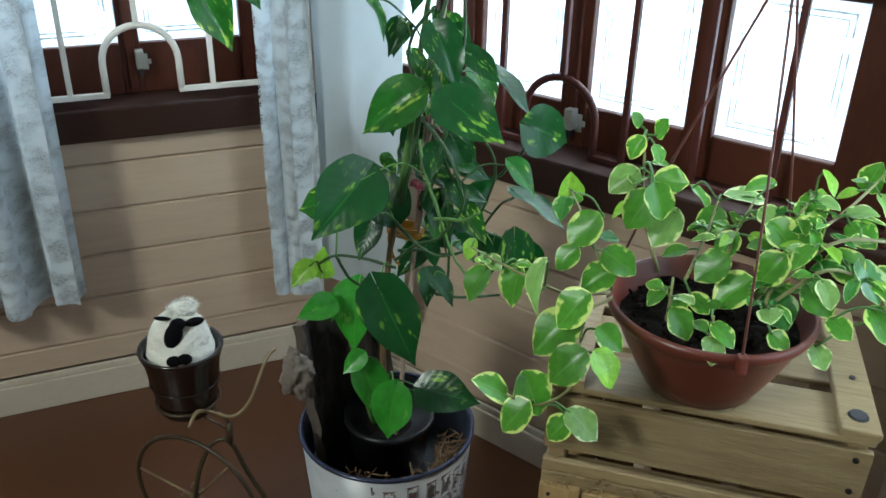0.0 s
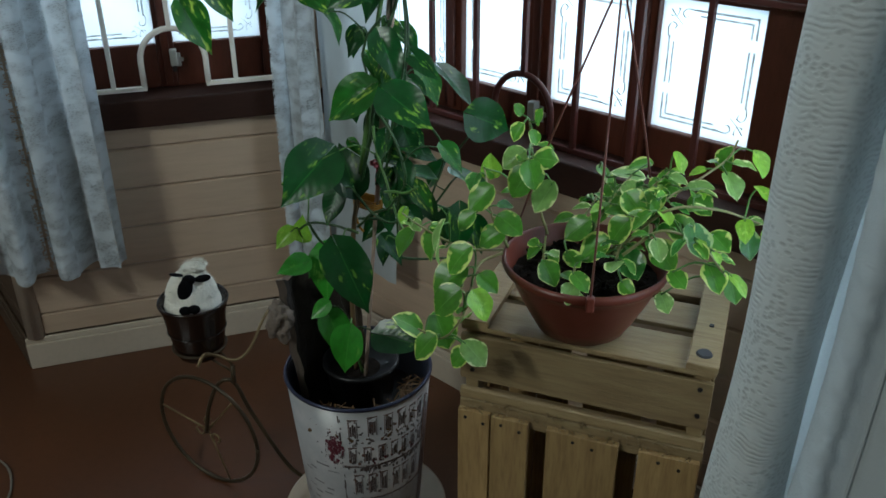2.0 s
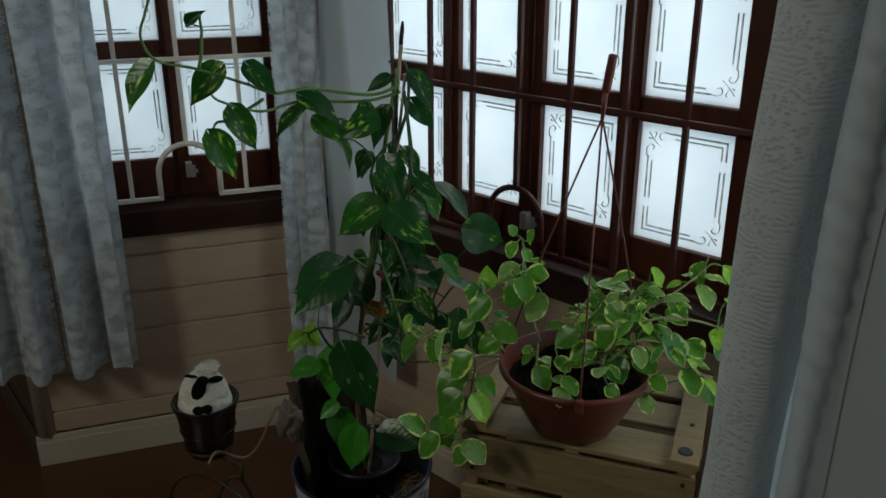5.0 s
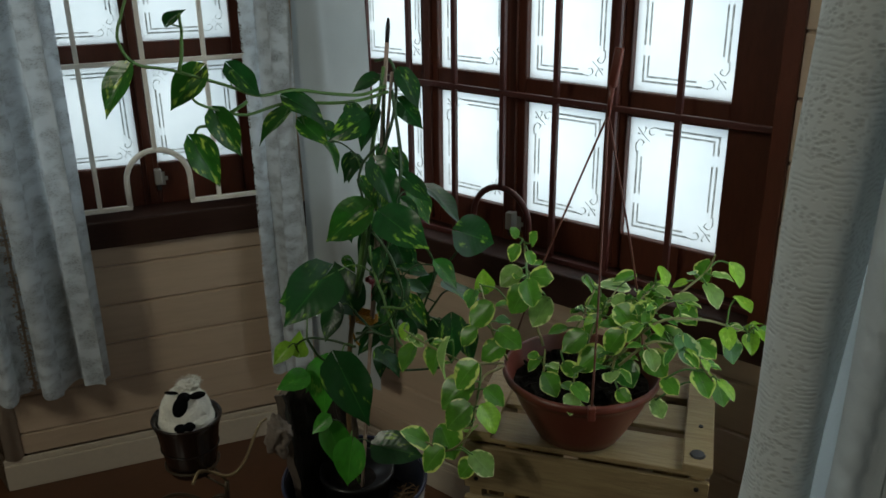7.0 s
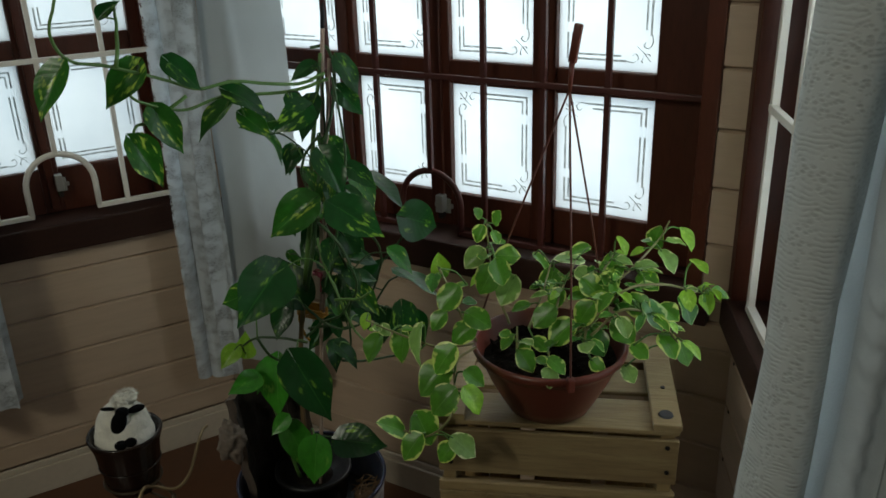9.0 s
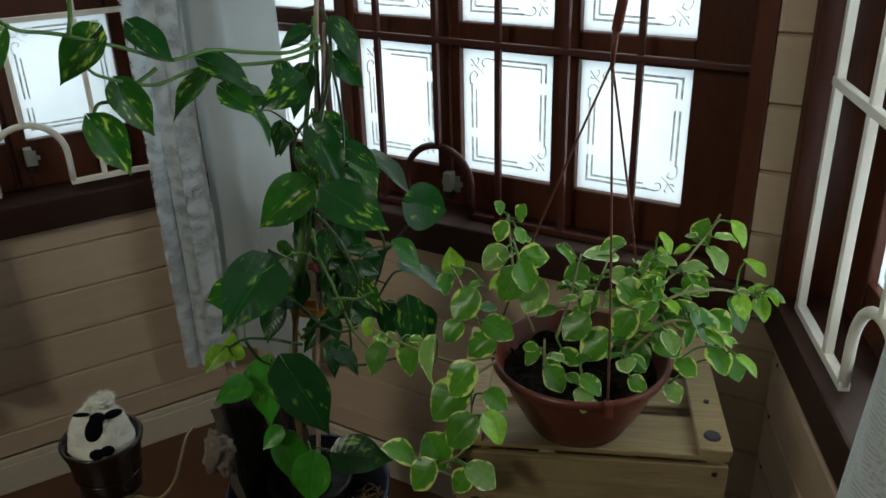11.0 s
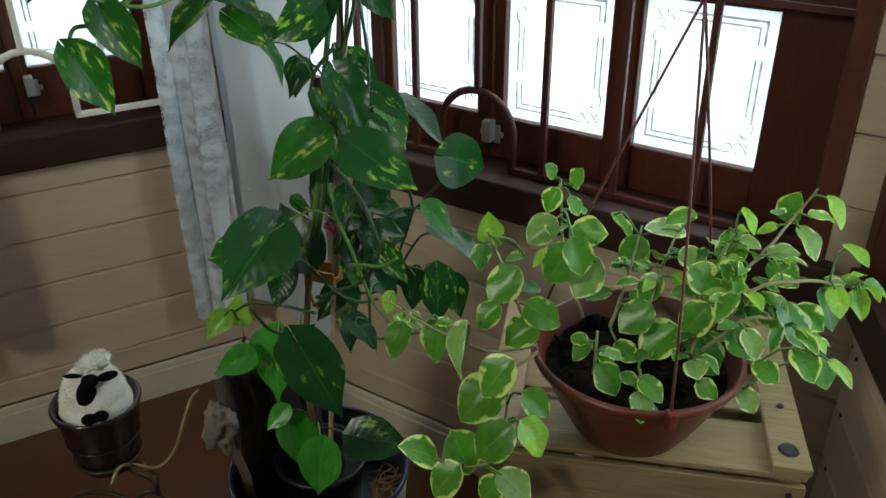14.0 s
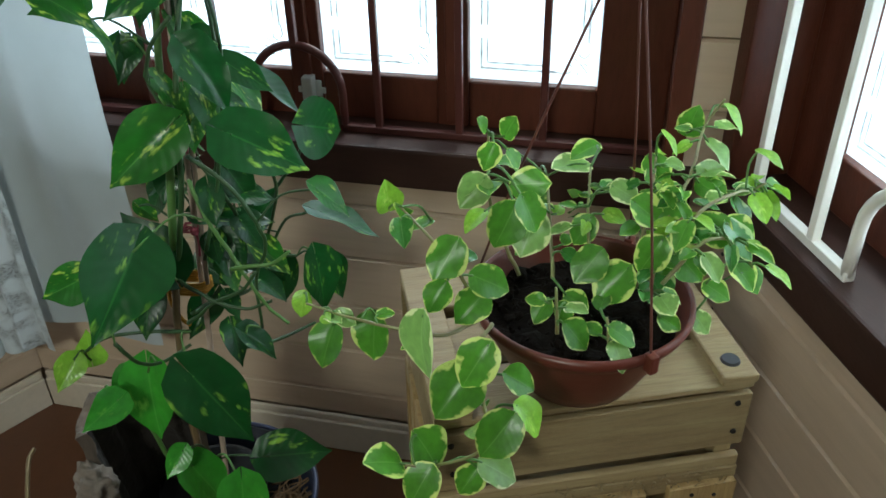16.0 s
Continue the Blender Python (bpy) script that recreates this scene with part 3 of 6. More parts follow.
curtain("lace_curtain", [(0.125, 0.735), (0.112, 0.70), (0.117, 0.670), (0.142, 0.648), (0.170, 0.648), (0.184, 0.674), (0.186, 0.735)], 0.30, 2.25, 1.6, 0.0035, LACE_KNIT, "pale blue-grey lace curtain rolled at the bay edge", seed=4, lean=0.035)
curtain("plain_curtain", [(0.140, 0.755), (0.188, 0.742), (0.206, 0.705), (0.210, 0.658), (0.228, 0.630), (0.249, 0.640), (0.304, 0.612), (0.38, 0.590), (0.56, 0.585), (0.80, 0.575)], 0.28, 2.25, 2.0, 0.006, SHEER, "plain pale blue cotton curtain with a stitched side hem", hem=(0.27,), seed=6, lean=0.03)
bm = bmesh.new()
tube(bm, [(*along(WALL_L, -0.12, 0.12), 2.27), (*along(WALL_L, 0.80, 0.12), 2.27), (-1.48, 1.40, 2.27), (-0.16, 1.38, 2.27), (*along(WALL_R, 0.90, 0.10), 2.27), (0.85, 0.56, 2.27)], 0.012, 10)
for q in ((-1.80, 0.86), (-0.8, 1.39), (0.70, 0.575)):
    tube(bm, [(*q, 2.27), (q[0], q[1] + 0.3, 2.29)], 0.006, 6)
solid("curtain_rod", bm, IRON_WHITE, "thin white metal curtain rod round the bay", "curtain rod", smooth=True)
# rounded corner post at the bay's end
for name, p in (("trim", along(WALL_L, 0.022, -0.004)), ("trim", along(WALL_R, LEN_R - 0.02, -0.004))):
    bm = bmesh.new()
    bmesh.ops.create_cone(bm, cap_ends=True, segments=20, radius1=0.026, radius2=0.026, depth=2.3)
    bmesh.ops.translate(bm, verts=bm.verts, vec=(p[0], p[1], 1.254))
    solid(name, bm, TRIM, "rounded pale corner moulding of the bay", "moulding", "structure", smooth=True)

# ---- two pine crates ----
CRATE = pose(-0.437, 0.862, 0, 0, 0, 22.5)
SOOT = material("dark_knot", (0.03, 0.03, 0.035), 0.6)


def slat(parent, x0, x1, y0, y1, z0, z1, mat=PINE, name="slat", rnd=random.Random(2)):
    bm = bmesh.new()
    box(bm, x0, x1, y0, y1, z0, z1, bevel=0.0022)
    for v in bm.verts:
        v.co += Vector((rnd.uniform(-1, 1), rnd.uniform(-1, 1), rnd.uniform(-1, 1))) * 0.0007
    return part(name, bm, mat, parent)


def nail_at(parent, x, y, z, axis, r=0.0035):
    bm = bmesh.new()
    bmesh.ops.create_cone(bm, cap_ends=True, segments=8, radius1=r, radius2=r * 0.8, depth=0.0025)
    part("nail", bm, NAIL, parent, m=pose(x, y, z, 90 if axis == "y" else 0, 0, 0))


low = thing("crate", "yellowed pine crate with upright slats standing on the floor", "crate", CRATE, group="stacked crates")
for x0, x1 in ((0.0, 0.058), (0.061, 0.128), (0.160, 0.283), (0.315, 0.412)):
    slat(low, x0, x1, -0.012, 0.0, 0.006, 0.592, PINE_UP)
    slat(low, x0, x1, 0.315, 0.326, 0.006, 0.60, PINE_UP)
    nail_at(low, (x0 + x1) / 2 - 0.015, -0.0125, 0.578, "y")
    nail_at(low, (x0 + x1) / 2 + 0.018, -0.0125, 0.572, "y")
for z0 in (0.0, 0.575):
    slat(low, 0.0, 0.415, 0.0, 0.045, z0, z0 + 0.035, name="batten")
    slat(low, 0.0, 0.415, 0.27, 0.315, z0, z0 + 0.035, name="batten")
for x0 in (0.0, 0.395):
    for y0, y1 in ((0.046, 0.12), (0.135, 0.21), (0.222, 0.269)):
        slat(low, x0, x0 + 0.012, y0, y1, 0.0, 0.61, PINE_UP)
    slat(low, x0 - 0.001, x0 + 0.013, 0.001, 0.044, 0.036, 0.574, PINE_UP, name="post")
slat(low, 0.012, 0.395, 0.02, 0.30, 0.002, 0.012, name="base")
bm = bmesh.new()
chip = random.Random(31)
for k in range(240):
    x = chip.uniform(0.01, 0.40)
    lean, rise = chip.gauss(0, 0.007), chip.uniform(0.003, 0.013)
    p = Vector((x, chip.uniform(-0.012, 0.012), 0.592 + (0.018 if chip.random() < 0.4 else 0.0)))
    tube(bm, [p, p + Vector((lean * 0.4, -0.002, rise * 0.6)), p + Vector((lean, chip.uniform(-0.008, 0.002), rise))], 0.0008, 4, [0.0012, 0.0008, 0.0002])
tagged(part("splinters", bm, PINE, low, "pale frayed splinters along the sawn slat ends"), kind="stuff")

up = thing("crate", "shallow pale pine crate with top slats under the bowl", "crate", CRATE @ pose(0, 0, 0.613), group="stacked crates")
# ends, long sides, top slats, and the strips that hold them
for x0 in (0.006, 0.383):
    slat(up, x0, x0 + 0.024, 0.012, 0.308, 0.0, 0.137, name="end_board")
slat(up, 0.0, 0.413, 0.0, 0.011, 0.040, 0.128)
slat(up, 0.0, 0.413, 0.0, 0.011, -0.001, 0.018)
slat(up, 0.0, 0.413, 0.309, 0.320, 0.030, 0.128)
for y0, y1 in ((0.002, 0.098), (0.122, 0.206), (0.232, 0.318)):
    slat(up, 0.0, 0.413, y0, y1, 0.1375, 0.1465)
    for x in (0.02, 0.394):
        nail_at(up, x + 0.013, (y0 + y1) / 2, 0.1475, "z", 0.003)
for x0 in (0.0, 0.368):
    slat(up, x0, x0 + 0.048, 0.0, 0.320, 0.147, 0.160, name="strip")
for x, z in ((0.394, 0.115), (0.396, 0.065), (0.02, 0.11), (0.022, 0.06)):
    nail_at(up, x, -0.0012, z, "y", 0.0045)
bm = bmesh.new()
bmesh.ops.create_cone(bm, cap_ends=True, segments=14, radius1=0.0135, radius2=0.011, depth=0.004)
part("bolt_head", bm, SOOT, up, "dark round bolt head", m=pose(0.391, 0.032, 0.1615))
bm = bmesh.new()
bmesh.ops.create_cone(bm, cap_ends=True, segments=10, radius1=0.004, radius2=0.004, depth=0.003)
part("bolt_head", bm, SOOT, up, m=pose(0.394, 0.12, 0.1612))

# ---- the bowl and its hanger ----
BOWL = (-0.280, 0.982)
CLAY = material("terracotta_plastic", (0.125, 0.030, 0.018), 0.36, vary=0.15, scale=9, bump=0.05)
SOIL = material("dark_potting_soil", (0.012, 0.009, 0.007), 0.95, spec=0.1, vary=0.5, scale=60, grain=0.5, grain_scale=180, bump=1.0, bump_scale=110)
BASE_Z = 0.773
bowl = thing("hanging_bowl", "terracotta-coloured plastic hanging bowl standing on the crate", "plant pot", pose(*BOWL, BASE_Z) @ Matrix.Diagonal((1.06, 1.06, 1.06, 1)))
bm = bmesh.new()
prof = [(0.0, 0.0), (0.060, 0.0), (0.068, 0.004), (0.080, 0.025), (0.098, 0.060), (0.111, 0.090), (0.116, 0.099), (0.122, 0.103), (0.125, 0.110), (0.124, 0.116), (0.120, 0.118), (0.118, 0.114), (0.115, 0.102), (0.104, 0.078), (0.08, 0.05), (0.0, 0.045)]
lathe(bm, prof, 56)
part("bowl", bm, CLAY, bowl, smooth=True)
bm = bmesh.new()
rnd = random.Random(11)
n_r, n_a = 9, 44
rows = []
for i in range(n_r + 1):
    r = 0.1070 * i / n_r
    rows.append([bm.verts.new((r * math.cos(2 * math.pi * k / n_a), r * math.sin(2 * math.pi * k / n_a), 0.092 + 0.010 * (noise.noise(Vector((r * math.cos(2 * math.pi * k / n_a) * 40, r * math.sin(2 * math.pi * k / n_a) * 40, 0)))) - 0.004 * (i / n_r) + rnd.uniform(-1, 1) * 0.002)) for k in range(n_a)])
for a, b in zip(rows, rows[1:]):
    for k in range(n_a):
        bm.faces.new((a[k], a[(k + 1) % n_a], b[(k + 1) % n_a], b[k]))
part("soil", bm, SOIL, bowl, "dark crumbly potting soil")
bm = bmesh.new()
for k in range(120):
    r, t = 0.100 * math.sqrt(rnd.random()), rnd.uniform(0, 6.28)
    s = rnd.uniform(0.002, 0.006)
    bmesh.ops.create_icosphere(bm, subdivisions=1, radius=s, matrix=Matrix.LocRotScale((r * math.cos(t), r * math.sin(t), 0.095), Euler((rnd.random() * 3, rnd.random() * 3, 0)), (1.5, 1, 0.6)))
tagged(part("loose_soil", bm, SOIL, bowl, "loose dark crumbs of soil"), kind="stuff")
hanger = thing("pot_hanger", "brown three-strand plastic hanger clipped to the bowl rim", "hanger")
HOOK = Vector((-0.256, 0.980, 1.330))
STRAND = material("brown_plastic_cord", (0.11, 0.035, 0.024), 0.4, vary=0.1)
for ang in (-52, 68, 188):
    c, s = math.cos(radians(ang)), math.sin(radians(ang))
    foot = Vector((BOWL[0] + 0.134 * c, BOWL[1] + 0.134 * s, BASE_Z + 0.119))
    bm = bmesh.new()
    bow = Vector((c, s, 0)) * 0.006
    tube(bm, smooth_path([foot, foot.lerp(HOOK, 0.35) + bow, foot.lerp(HOOK, 0.75) + bow * 0.5, HOOK], 5), 0.0017, 6)
    st = part("strand", bm, STRAND, hanger, smooth=True)
    bm = bmesh.new()
    box(bm, -0.006, 0.006, -0.008, 0.006, -0.014, 0.010, bevel=0.003)
    part("clip", bm, CLAY, hanger, m=pose(foot.x, foot.y, foot.z, 0, 0, ang + 90))
bm = bmesh.new()
tube(bm, [HOOK + Vector((0, 0, -0.004)), HOOK + Vector((0.003, 0, 0.045))], 0.0042, 8, [0.0030, 0.0050])
box(bm, -0.0065, 0.0065, -0.0045, 0.0045, 0.0, 0.058, m=Matrix.Translation(HOOK + Vector((0.003, 0, 0.040))) @ pose(0, 0, 0, 0, 9, 0), bevel=0.003)
part("hook", bm, CLAY, hanger, smooth=True)

# ---- the bucket ----
BUCKET = (-0.82, 0.95)


def print_material():
    """White metal with a faded printed street scene: greys, a few dark storeys and a red flower patch."""
    m = material("printed_white_metal", (0.44, 0.43, 0.44), 0.35, vary=0.4, scale=14, bump=0.05, dark=(0.26, 0.28, 0.30))
    return m


PRINT = print_material()
INK = material("dark_print", (0.05, 0.04, 0.045), 0.4, vary=0.4, scale=40, dark=(0.2, 0.17, 0.17))
INK_BROWN = material("brown_print", (0.22, 0.13, 0.11), 0.4, vary=0.4, scale=40)
INK_GREY = material("grey_print", (0.30, 0.29, 0.30), 0.4, vary=0.4, scale=30)
INK_RED = material("red_print", (0.15, 0.022, 0.045), 0.4, vary=0.4, scale=40)
RIM = material("dark_blue_rim", (0.03, 0.035, 0.07), 0.3, metal=0.3)
LINING = material("dark_blue_lacquer", (0.008, 0.010, 0.020), 0.35)
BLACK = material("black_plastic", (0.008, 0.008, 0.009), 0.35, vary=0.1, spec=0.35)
WICKER = material("dry_straw", (0.15, 0.085, 0.035), 0.8, vary=0.4, scale=40, grain=0.5, grain_scale=120, bump=0.6)
bucket = thing("bucket", "white metal bucket printed with a faded street scene", "bucket", pose(*BUCKET, 0.018))
bm = bmesh.new()
lathe(bm, [(0.0, 0.0), (0.122, 0.0), (0.124, 0.004), (0.158, 0.425), (0.155, 0.425), (0.152, 0.418)], 64)
part("body", bm, PRINT, bucket, smooth=True)
bm = bmesh.new()
lathe(bm, [(0.1545, 0.4252), (0.152, 0.424), (0.118, 0.01), (0.0, 0.008)], 64)
part("lining", bm, LINING, bucket, "dark blue inside of the bucket", smooth=True)
bm = bmesh.new()
ring = [(0.158 * math.cos(2 * math.pi * k / 64), 0.158 * math.sin(2 * math.pi * k / 64), 0.428) for k in range(65)]
tube(bm, ring, 0.0042, 8)
part("rim", bm, RIM, bucket, "rolled dark blue rim", smooth=True)
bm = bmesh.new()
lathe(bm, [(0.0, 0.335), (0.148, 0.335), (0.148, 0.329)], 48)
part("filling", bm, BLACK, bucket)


def wrap(name, patches, mat, label, proud):
    """Thin printed patches on the bucket's side: angle, height, angular width, height."""
    bm = bmesh.new()
    for a, z, da, dz in patches:
        k = max(2, int(da / 4) + 1)
        low_row, top_row = [], []
        for i in range(k + 1):
            t = radians(a + da * i / k)
            for zz, row in ((z, low_row), (z + dz, top_row)):
                r = 0.124 + (zz - 0.004) / 0.421 * 0.034 + proud
                row.append(bm.verts.new((r * math.cos(t), r * math.sin(t), zz)))
        for i in range(k):
            bm.faces.new((low_row[i], low_row[i + 1], top_row[i + 1], top_row[i]))
    part(name, bm, mat, bucket, label, smooth=True)["kind"] = "stuff"


rnd = random.Random(21)
dark, brown, grey, red = [], [], [], []


def shaded(a, z, da, dz):
    """A window or door: dark glass broken by bars, a pale jamb and a lintel with a little shade under it."""
    for k in range(3):
        dark.append((a + da * k / 3 + rnd.uniform(0, 0.3), z + rnd.uniform(0, 0.15) * dz, da / 3 * rnd.uniform(0.6, 0.95), dz * rnd.uniform(0.55, 0.85)))
    brown.append((a - 0.9, z - 0.002, 0.6, dz + 0.004))
    grey.append((a + da, z, 0.9, dz))
    brown.append((a - 1.4, z + dz + 0.003, da + 2.6, 0.0026))
    dark.append((a - 0.6, z + dz, da * rnd.uniform(0.4, 1.0), 0.0022))


# the upper floor with awnings, the balcony, the shop floor and the door
for a in (-49, -34, -21, -9, 2, 12):
    shaded(a, 0.355 + rnd.uniform(-0.003, 0.003), 5.2, 0.045)
    for k in range(7):
        dark.append((a - 1.5 + rnd.uniform(0, 6), 0.338 + rnd.uniform(-0.006, 0.012), rnd.uniform(0.6, 2.6), rnd.uniform(0.002, 0.006)))
for a in (-50, -38, -26, -15, -5, 5, 14):
    shaded(a, 0.285, 4.4, 0.036)
for a in (-47, -35, -25, -13, -3, 8):
    shaded(a, 0.190, 4.8, 0.052)
for a in (-44, -22, -10, 4):
    shaded(a, 0.045, 8.5 if a == -44 else 4.0, 0.105 if a == -44 else 0.075)
dark.append((-43.5, 0.03, 7.5, 0.112))
for z, t in ((0.268, 0.0045), (0.172, 0.003)):
    for a in range(-56, 24, 6):
        dark.append((a + rnd.uniform(-0.5, 0.5), z + rnd.uniform(-0.001, 0.001), 6.1, t * rnd.uniform(0.6, 1.2)))
        brown.append((a, z + t, 5.5, 0.0015))
for k in range(70):
    dark.append((rnd.uniform(-55, 24), 0.268 - rnd.uniform(0.001, 0.016), rnd.uniform(0.5, 2.2), rnd.uniform(0.003, 0.012)))
for k in range(46):
    (dark if rnd.random() < 0.7 else red).append((rnd.uniform(-52, 22), 0.275 + rnd.uniform(0, 0.014), rnd.uniform(0.6, 2.2), rnd.uniform(0.003, 0.010)))
for k in range(30):
    dark.append((-57 + rnd.gauss(0, 0.35), rnd.uniform(0.03, 0.40), rnd.uniform(0.3, 0.9), rnd.uniform(0.006, 0.022)))
# the side of the next house, striped in brown
for k in range(16):
    brown.append((22 + k * 4.5 + rnd.uniform(-1, 1), 0.02 + rnd.uniform(0, 0.02), rnd.uniform(1.4, 3.2), rnd.uniform(0.30, 0.385)))
for k in range(60):
    dark.append((rnd.uniform(18, 80), rnd.uniform(0.03, 0.38), rnd.uniform(1.0, 3.0), rnd.uniform(0.006, 0.020)))
for k in range(170):
    (dark, brown, grey)[k % 3].append((rnd.uniform(-54, 26), rnd.uniform(0.02, 0.40), rnd.uniform(0.5, 2.6), rnd.uniform(0.0015, 0.009)))
# faint sky strokes, and the flowering branch
for k in range(46):
    grey.append((rnd.uniform(-140, -66), rnd.gauss(0.15, 0.05), rnd.uniform(3, 14), rnd.uniform(0.0012, 0.006)))
for k in range(95):
    red.append((-63 + rnd.gauss(0, 3.4), 0.318 + rnd.gauss(0, 0.017), rnd.uniform(0.6, 2.6), rnd.uniform(0.003, 0.009)))
for k in range(110):
    dark.append((-65 + rnd.gauss(0, 4.4), 0.312 + rnd.gauss(0, 0.026), rnd.uniform(0.3, 1.3), rnd.uniform(0.0015, 0.006)))
wrap("print", dark, INK, "dark printed windows and balconies", 0.0006)
wrap("print", brown, INK_BROWN, "brown printed lines", 0.0009)
wrap("print", grey, INK_GREY, "grey printed strokes", 0.0012)
wrap("print", red, INK_RED, "red printed flowers", 0.0015)

SAUCER = material("cream_plastic", (0.50, 0.42, 0.32), 0.5, vary=0.2)
bm = bmesh.new()
lathe(bm, [(0.0, 0.002), (0.160, 0.002), (0.178, 0.012), (0.192, 0.050), (0.187, 0.052), (0.172, 0.018), (0.0, 0.016)], 56)
solid("saucer", bm, SAUCER, "cream plastic saucer under the printed bucket", "saucer", smooth=True, m=pose(*BUCKET, 0))

inner = thing("nursery_pot", "black plastic nursery pot standing inside the bucket", "plant pot", pose(-0.829, 0.966, 0.3532))
bm = bmesh.new()
lathe(bm, [(0.0, 0.0), (0.066, 0.0), (0.078, 0.09), (0.084, 0.092), (0.084, 0.102), (0.077, 0.102), (0.070, 0.08), (0.0, 0.075)], 40)
part("body", bm, BLACK, inner, smooth=True)
bm = bmesh.new()
lathe(bm, [(0.0, 0.078), (0.074, 0.078), (0.074, 0.074)], 24)
part("soil", bm, SOIL, inner)
bm = bmesh.new()
rnd = random.Random(4)
for k in range(150):
    t, r = rnd.uniform(-1.5, 0.9), rnd.uniform(0.098, 0.143)
    p = Vector((BUCKET[0] + r * math.cos(t), BUCKET[1] + r * math.sin(t), 0.365 + rnd.uniform(0, 0.045)))
    d = Vector((rnd.gauss(0, 1), rnd.gauss(0, 1), rnd.gauss(0, 0.4))).normalized() * rnd.uniform(0.012, 0.03)
    tube(bm, [p - d, p, p + d * 0.9 + Vector((0, 0, rnd.uniform(-.006, .006)))], 0.0016, 4)
for k in range(40):
    t, r = rnd.uniform(-1.5, 0.9), rnd.uniform(0.098, 0.140)
    bmesh.ops.create_icosphere(bm, subdivisions=1, radius=0.016, matrix=Matrix.LocRotScale((BUCKET[0] + r * math.cos(t), BUCKET[1] + r * math.sin(t), 0.366), None, (1, 1, 0.8)))
solid("straw", bm, WICKER, "dry brown straw stuffed between pot and bucket", "straw", "stuff")

# ---- the piece of bark ----
BARK = material("grey_bark", (0.17, 0.13, 0.10), 0.9, vary=0.45, scale=22, grain=0.5, grain_scale=70, stretch=(1, 1, 0.35), bump=1.0, bump_scale=60, dark=(0.05, 0.035, 0.03))
BARK_PALE = material("pale_bark", (0.21, 0.17, 0.14), 0.9, vary=0.4, scale=40, grain=0.4, grain_scale=90, bump=1.0, bump_scale=90)
# near-black inside of the shell: the deep hollow's shade put into the colour
BARK_SHADE = material("shaded_inner_bark", (0.022, 0.016, 0.012), 0.95, vary=0.4, scale=30, bump=0.8, bump_scale=70)
bm = bmesh.new()
n_a, n_z = 22, 26
outer, inside = [], []
for j in range(n_z + 1):
    v = j / n_z
    ro, ri = [], []
    for i in range(n_a + 1):
        u = i / n_a
        a = radians(-128 - 175 * u)
        ztop = 0.665 - 0.02 * abs(math.sin(u * 9)) - 0.05 * max(0, u - 0.75) * 4 + 0.012 * noise.noise(Vector((u * 9, 0, 3)))
        z = 0.355 + (ztop - 0.355) * v
        nz = noise.noise(Vector((u * 7, v * 6, 1))) * 0.008
        r = 0.076 + 0.010 * v + nz
        cx, cy = -0.871 - 0.006 * v, 0.923 - 0.022 * v
        ro.append(bm.verts.new((cx + r * math.cos(a), cy + r * math.sin(a), z)))
        r2 = r - 0.016 - 0.004 * noise.noise(Vector((u * 11, v * 9, 7)))
        ri.append(bm.verts.new((cx + r2 * math.cos(a), cy + r2 * math.sin(a), z)))
    outer.append(ro)
    inside.append(ri)
hollow = {v for ring_row in inside for v in ring_row}
for j in range(n_z):
    for i in range(n_a):
        bm.faces.new((outer[j][i], outer[j][i + 1], outer[j + 1][i + 1], outer[j + 1][i]))
        bm.faces.new((inside[j][i], inside[j + 1][i], inside[j + 1][i + 1], inside[j][i + 1]))
    for i in (0, n_a):
        bm.faces.new((outer[j][i], inside[j][i], inside[j + 1][i], outer[j + 1][i]))
for i in range(n_a):
    bm.faces.new((outer[n_z][i], outer[n_z][i + 1], inside[n_z][i + 1], inside[n_z][i]))
# inner faces take the bark colour with shade painted in
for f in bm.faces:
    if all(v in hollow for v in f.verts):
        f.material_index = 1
bark = thing("bark", "hollow piece of grey knotted bark standing in the bucket", "bark")
part("shell", bm, [BARK, BARK_SHADE], bark)
bm = bmesh.new()
g = bmesh.ops.create_icosphere(bm, subdivisions=4, radius=0.033, matrix=Matrix.LocRotScale((-0.921, 0.828, 0.572), None, (0.85, 0.8, 1.35)))
for v in g["verts"]:
    v.co += (v.co - Vector((-0.926, 0.826, 0.572))) * (0.32 * noise.noise(v.co * 45) + 0.25 * noise.noise(v.co * 120))
part("knot", bm, BARK_PALE, bark, "pale rough knot on the bark edge", smooth=True)

# ---- the little metal tricycle with its pot ----
STAND = (-1.228, 0.800)
WIRE = material("dark_bronze_wire", (0.04, 0.030, 0.018), 0.42, metal=0.4, vary=0.34, scale=11, dark=(0.085, 0.06, 0.03))
WIRE_PALE = material("worn_gilt_wire", (0.28, 0.21, 0.11), 0.4, metal=0.6, vary=0.4, scale=20)
GLAZE = material("brown_glazed_ceramic", (0.013, 0.006, 0.004), 0.22, vary=0.3, scale=12, bump=0.05, coat=0.15)
trike = thing("tricycle_stand", "dark wire tricycle plant stand holding a glazed pot", "plant stand", pose(0, 0, 0))
WD = Vector((math.cos(radians(16)), math.sin(radians(16)), 0))
WC, WR = Vector((-1.205, 0.775, 0.158)), 0.153
bm = bmesh.new()
tube(bm, [WC + WR * (math.cos(t) * WD + Vector((0, 0, math.sin(t)))) for t in [2 * math.pi * k / 40 for k in range(41)]], 0.0050, 8)
wheel = part("wheel", bm, WIRE, trike, smooth=True)
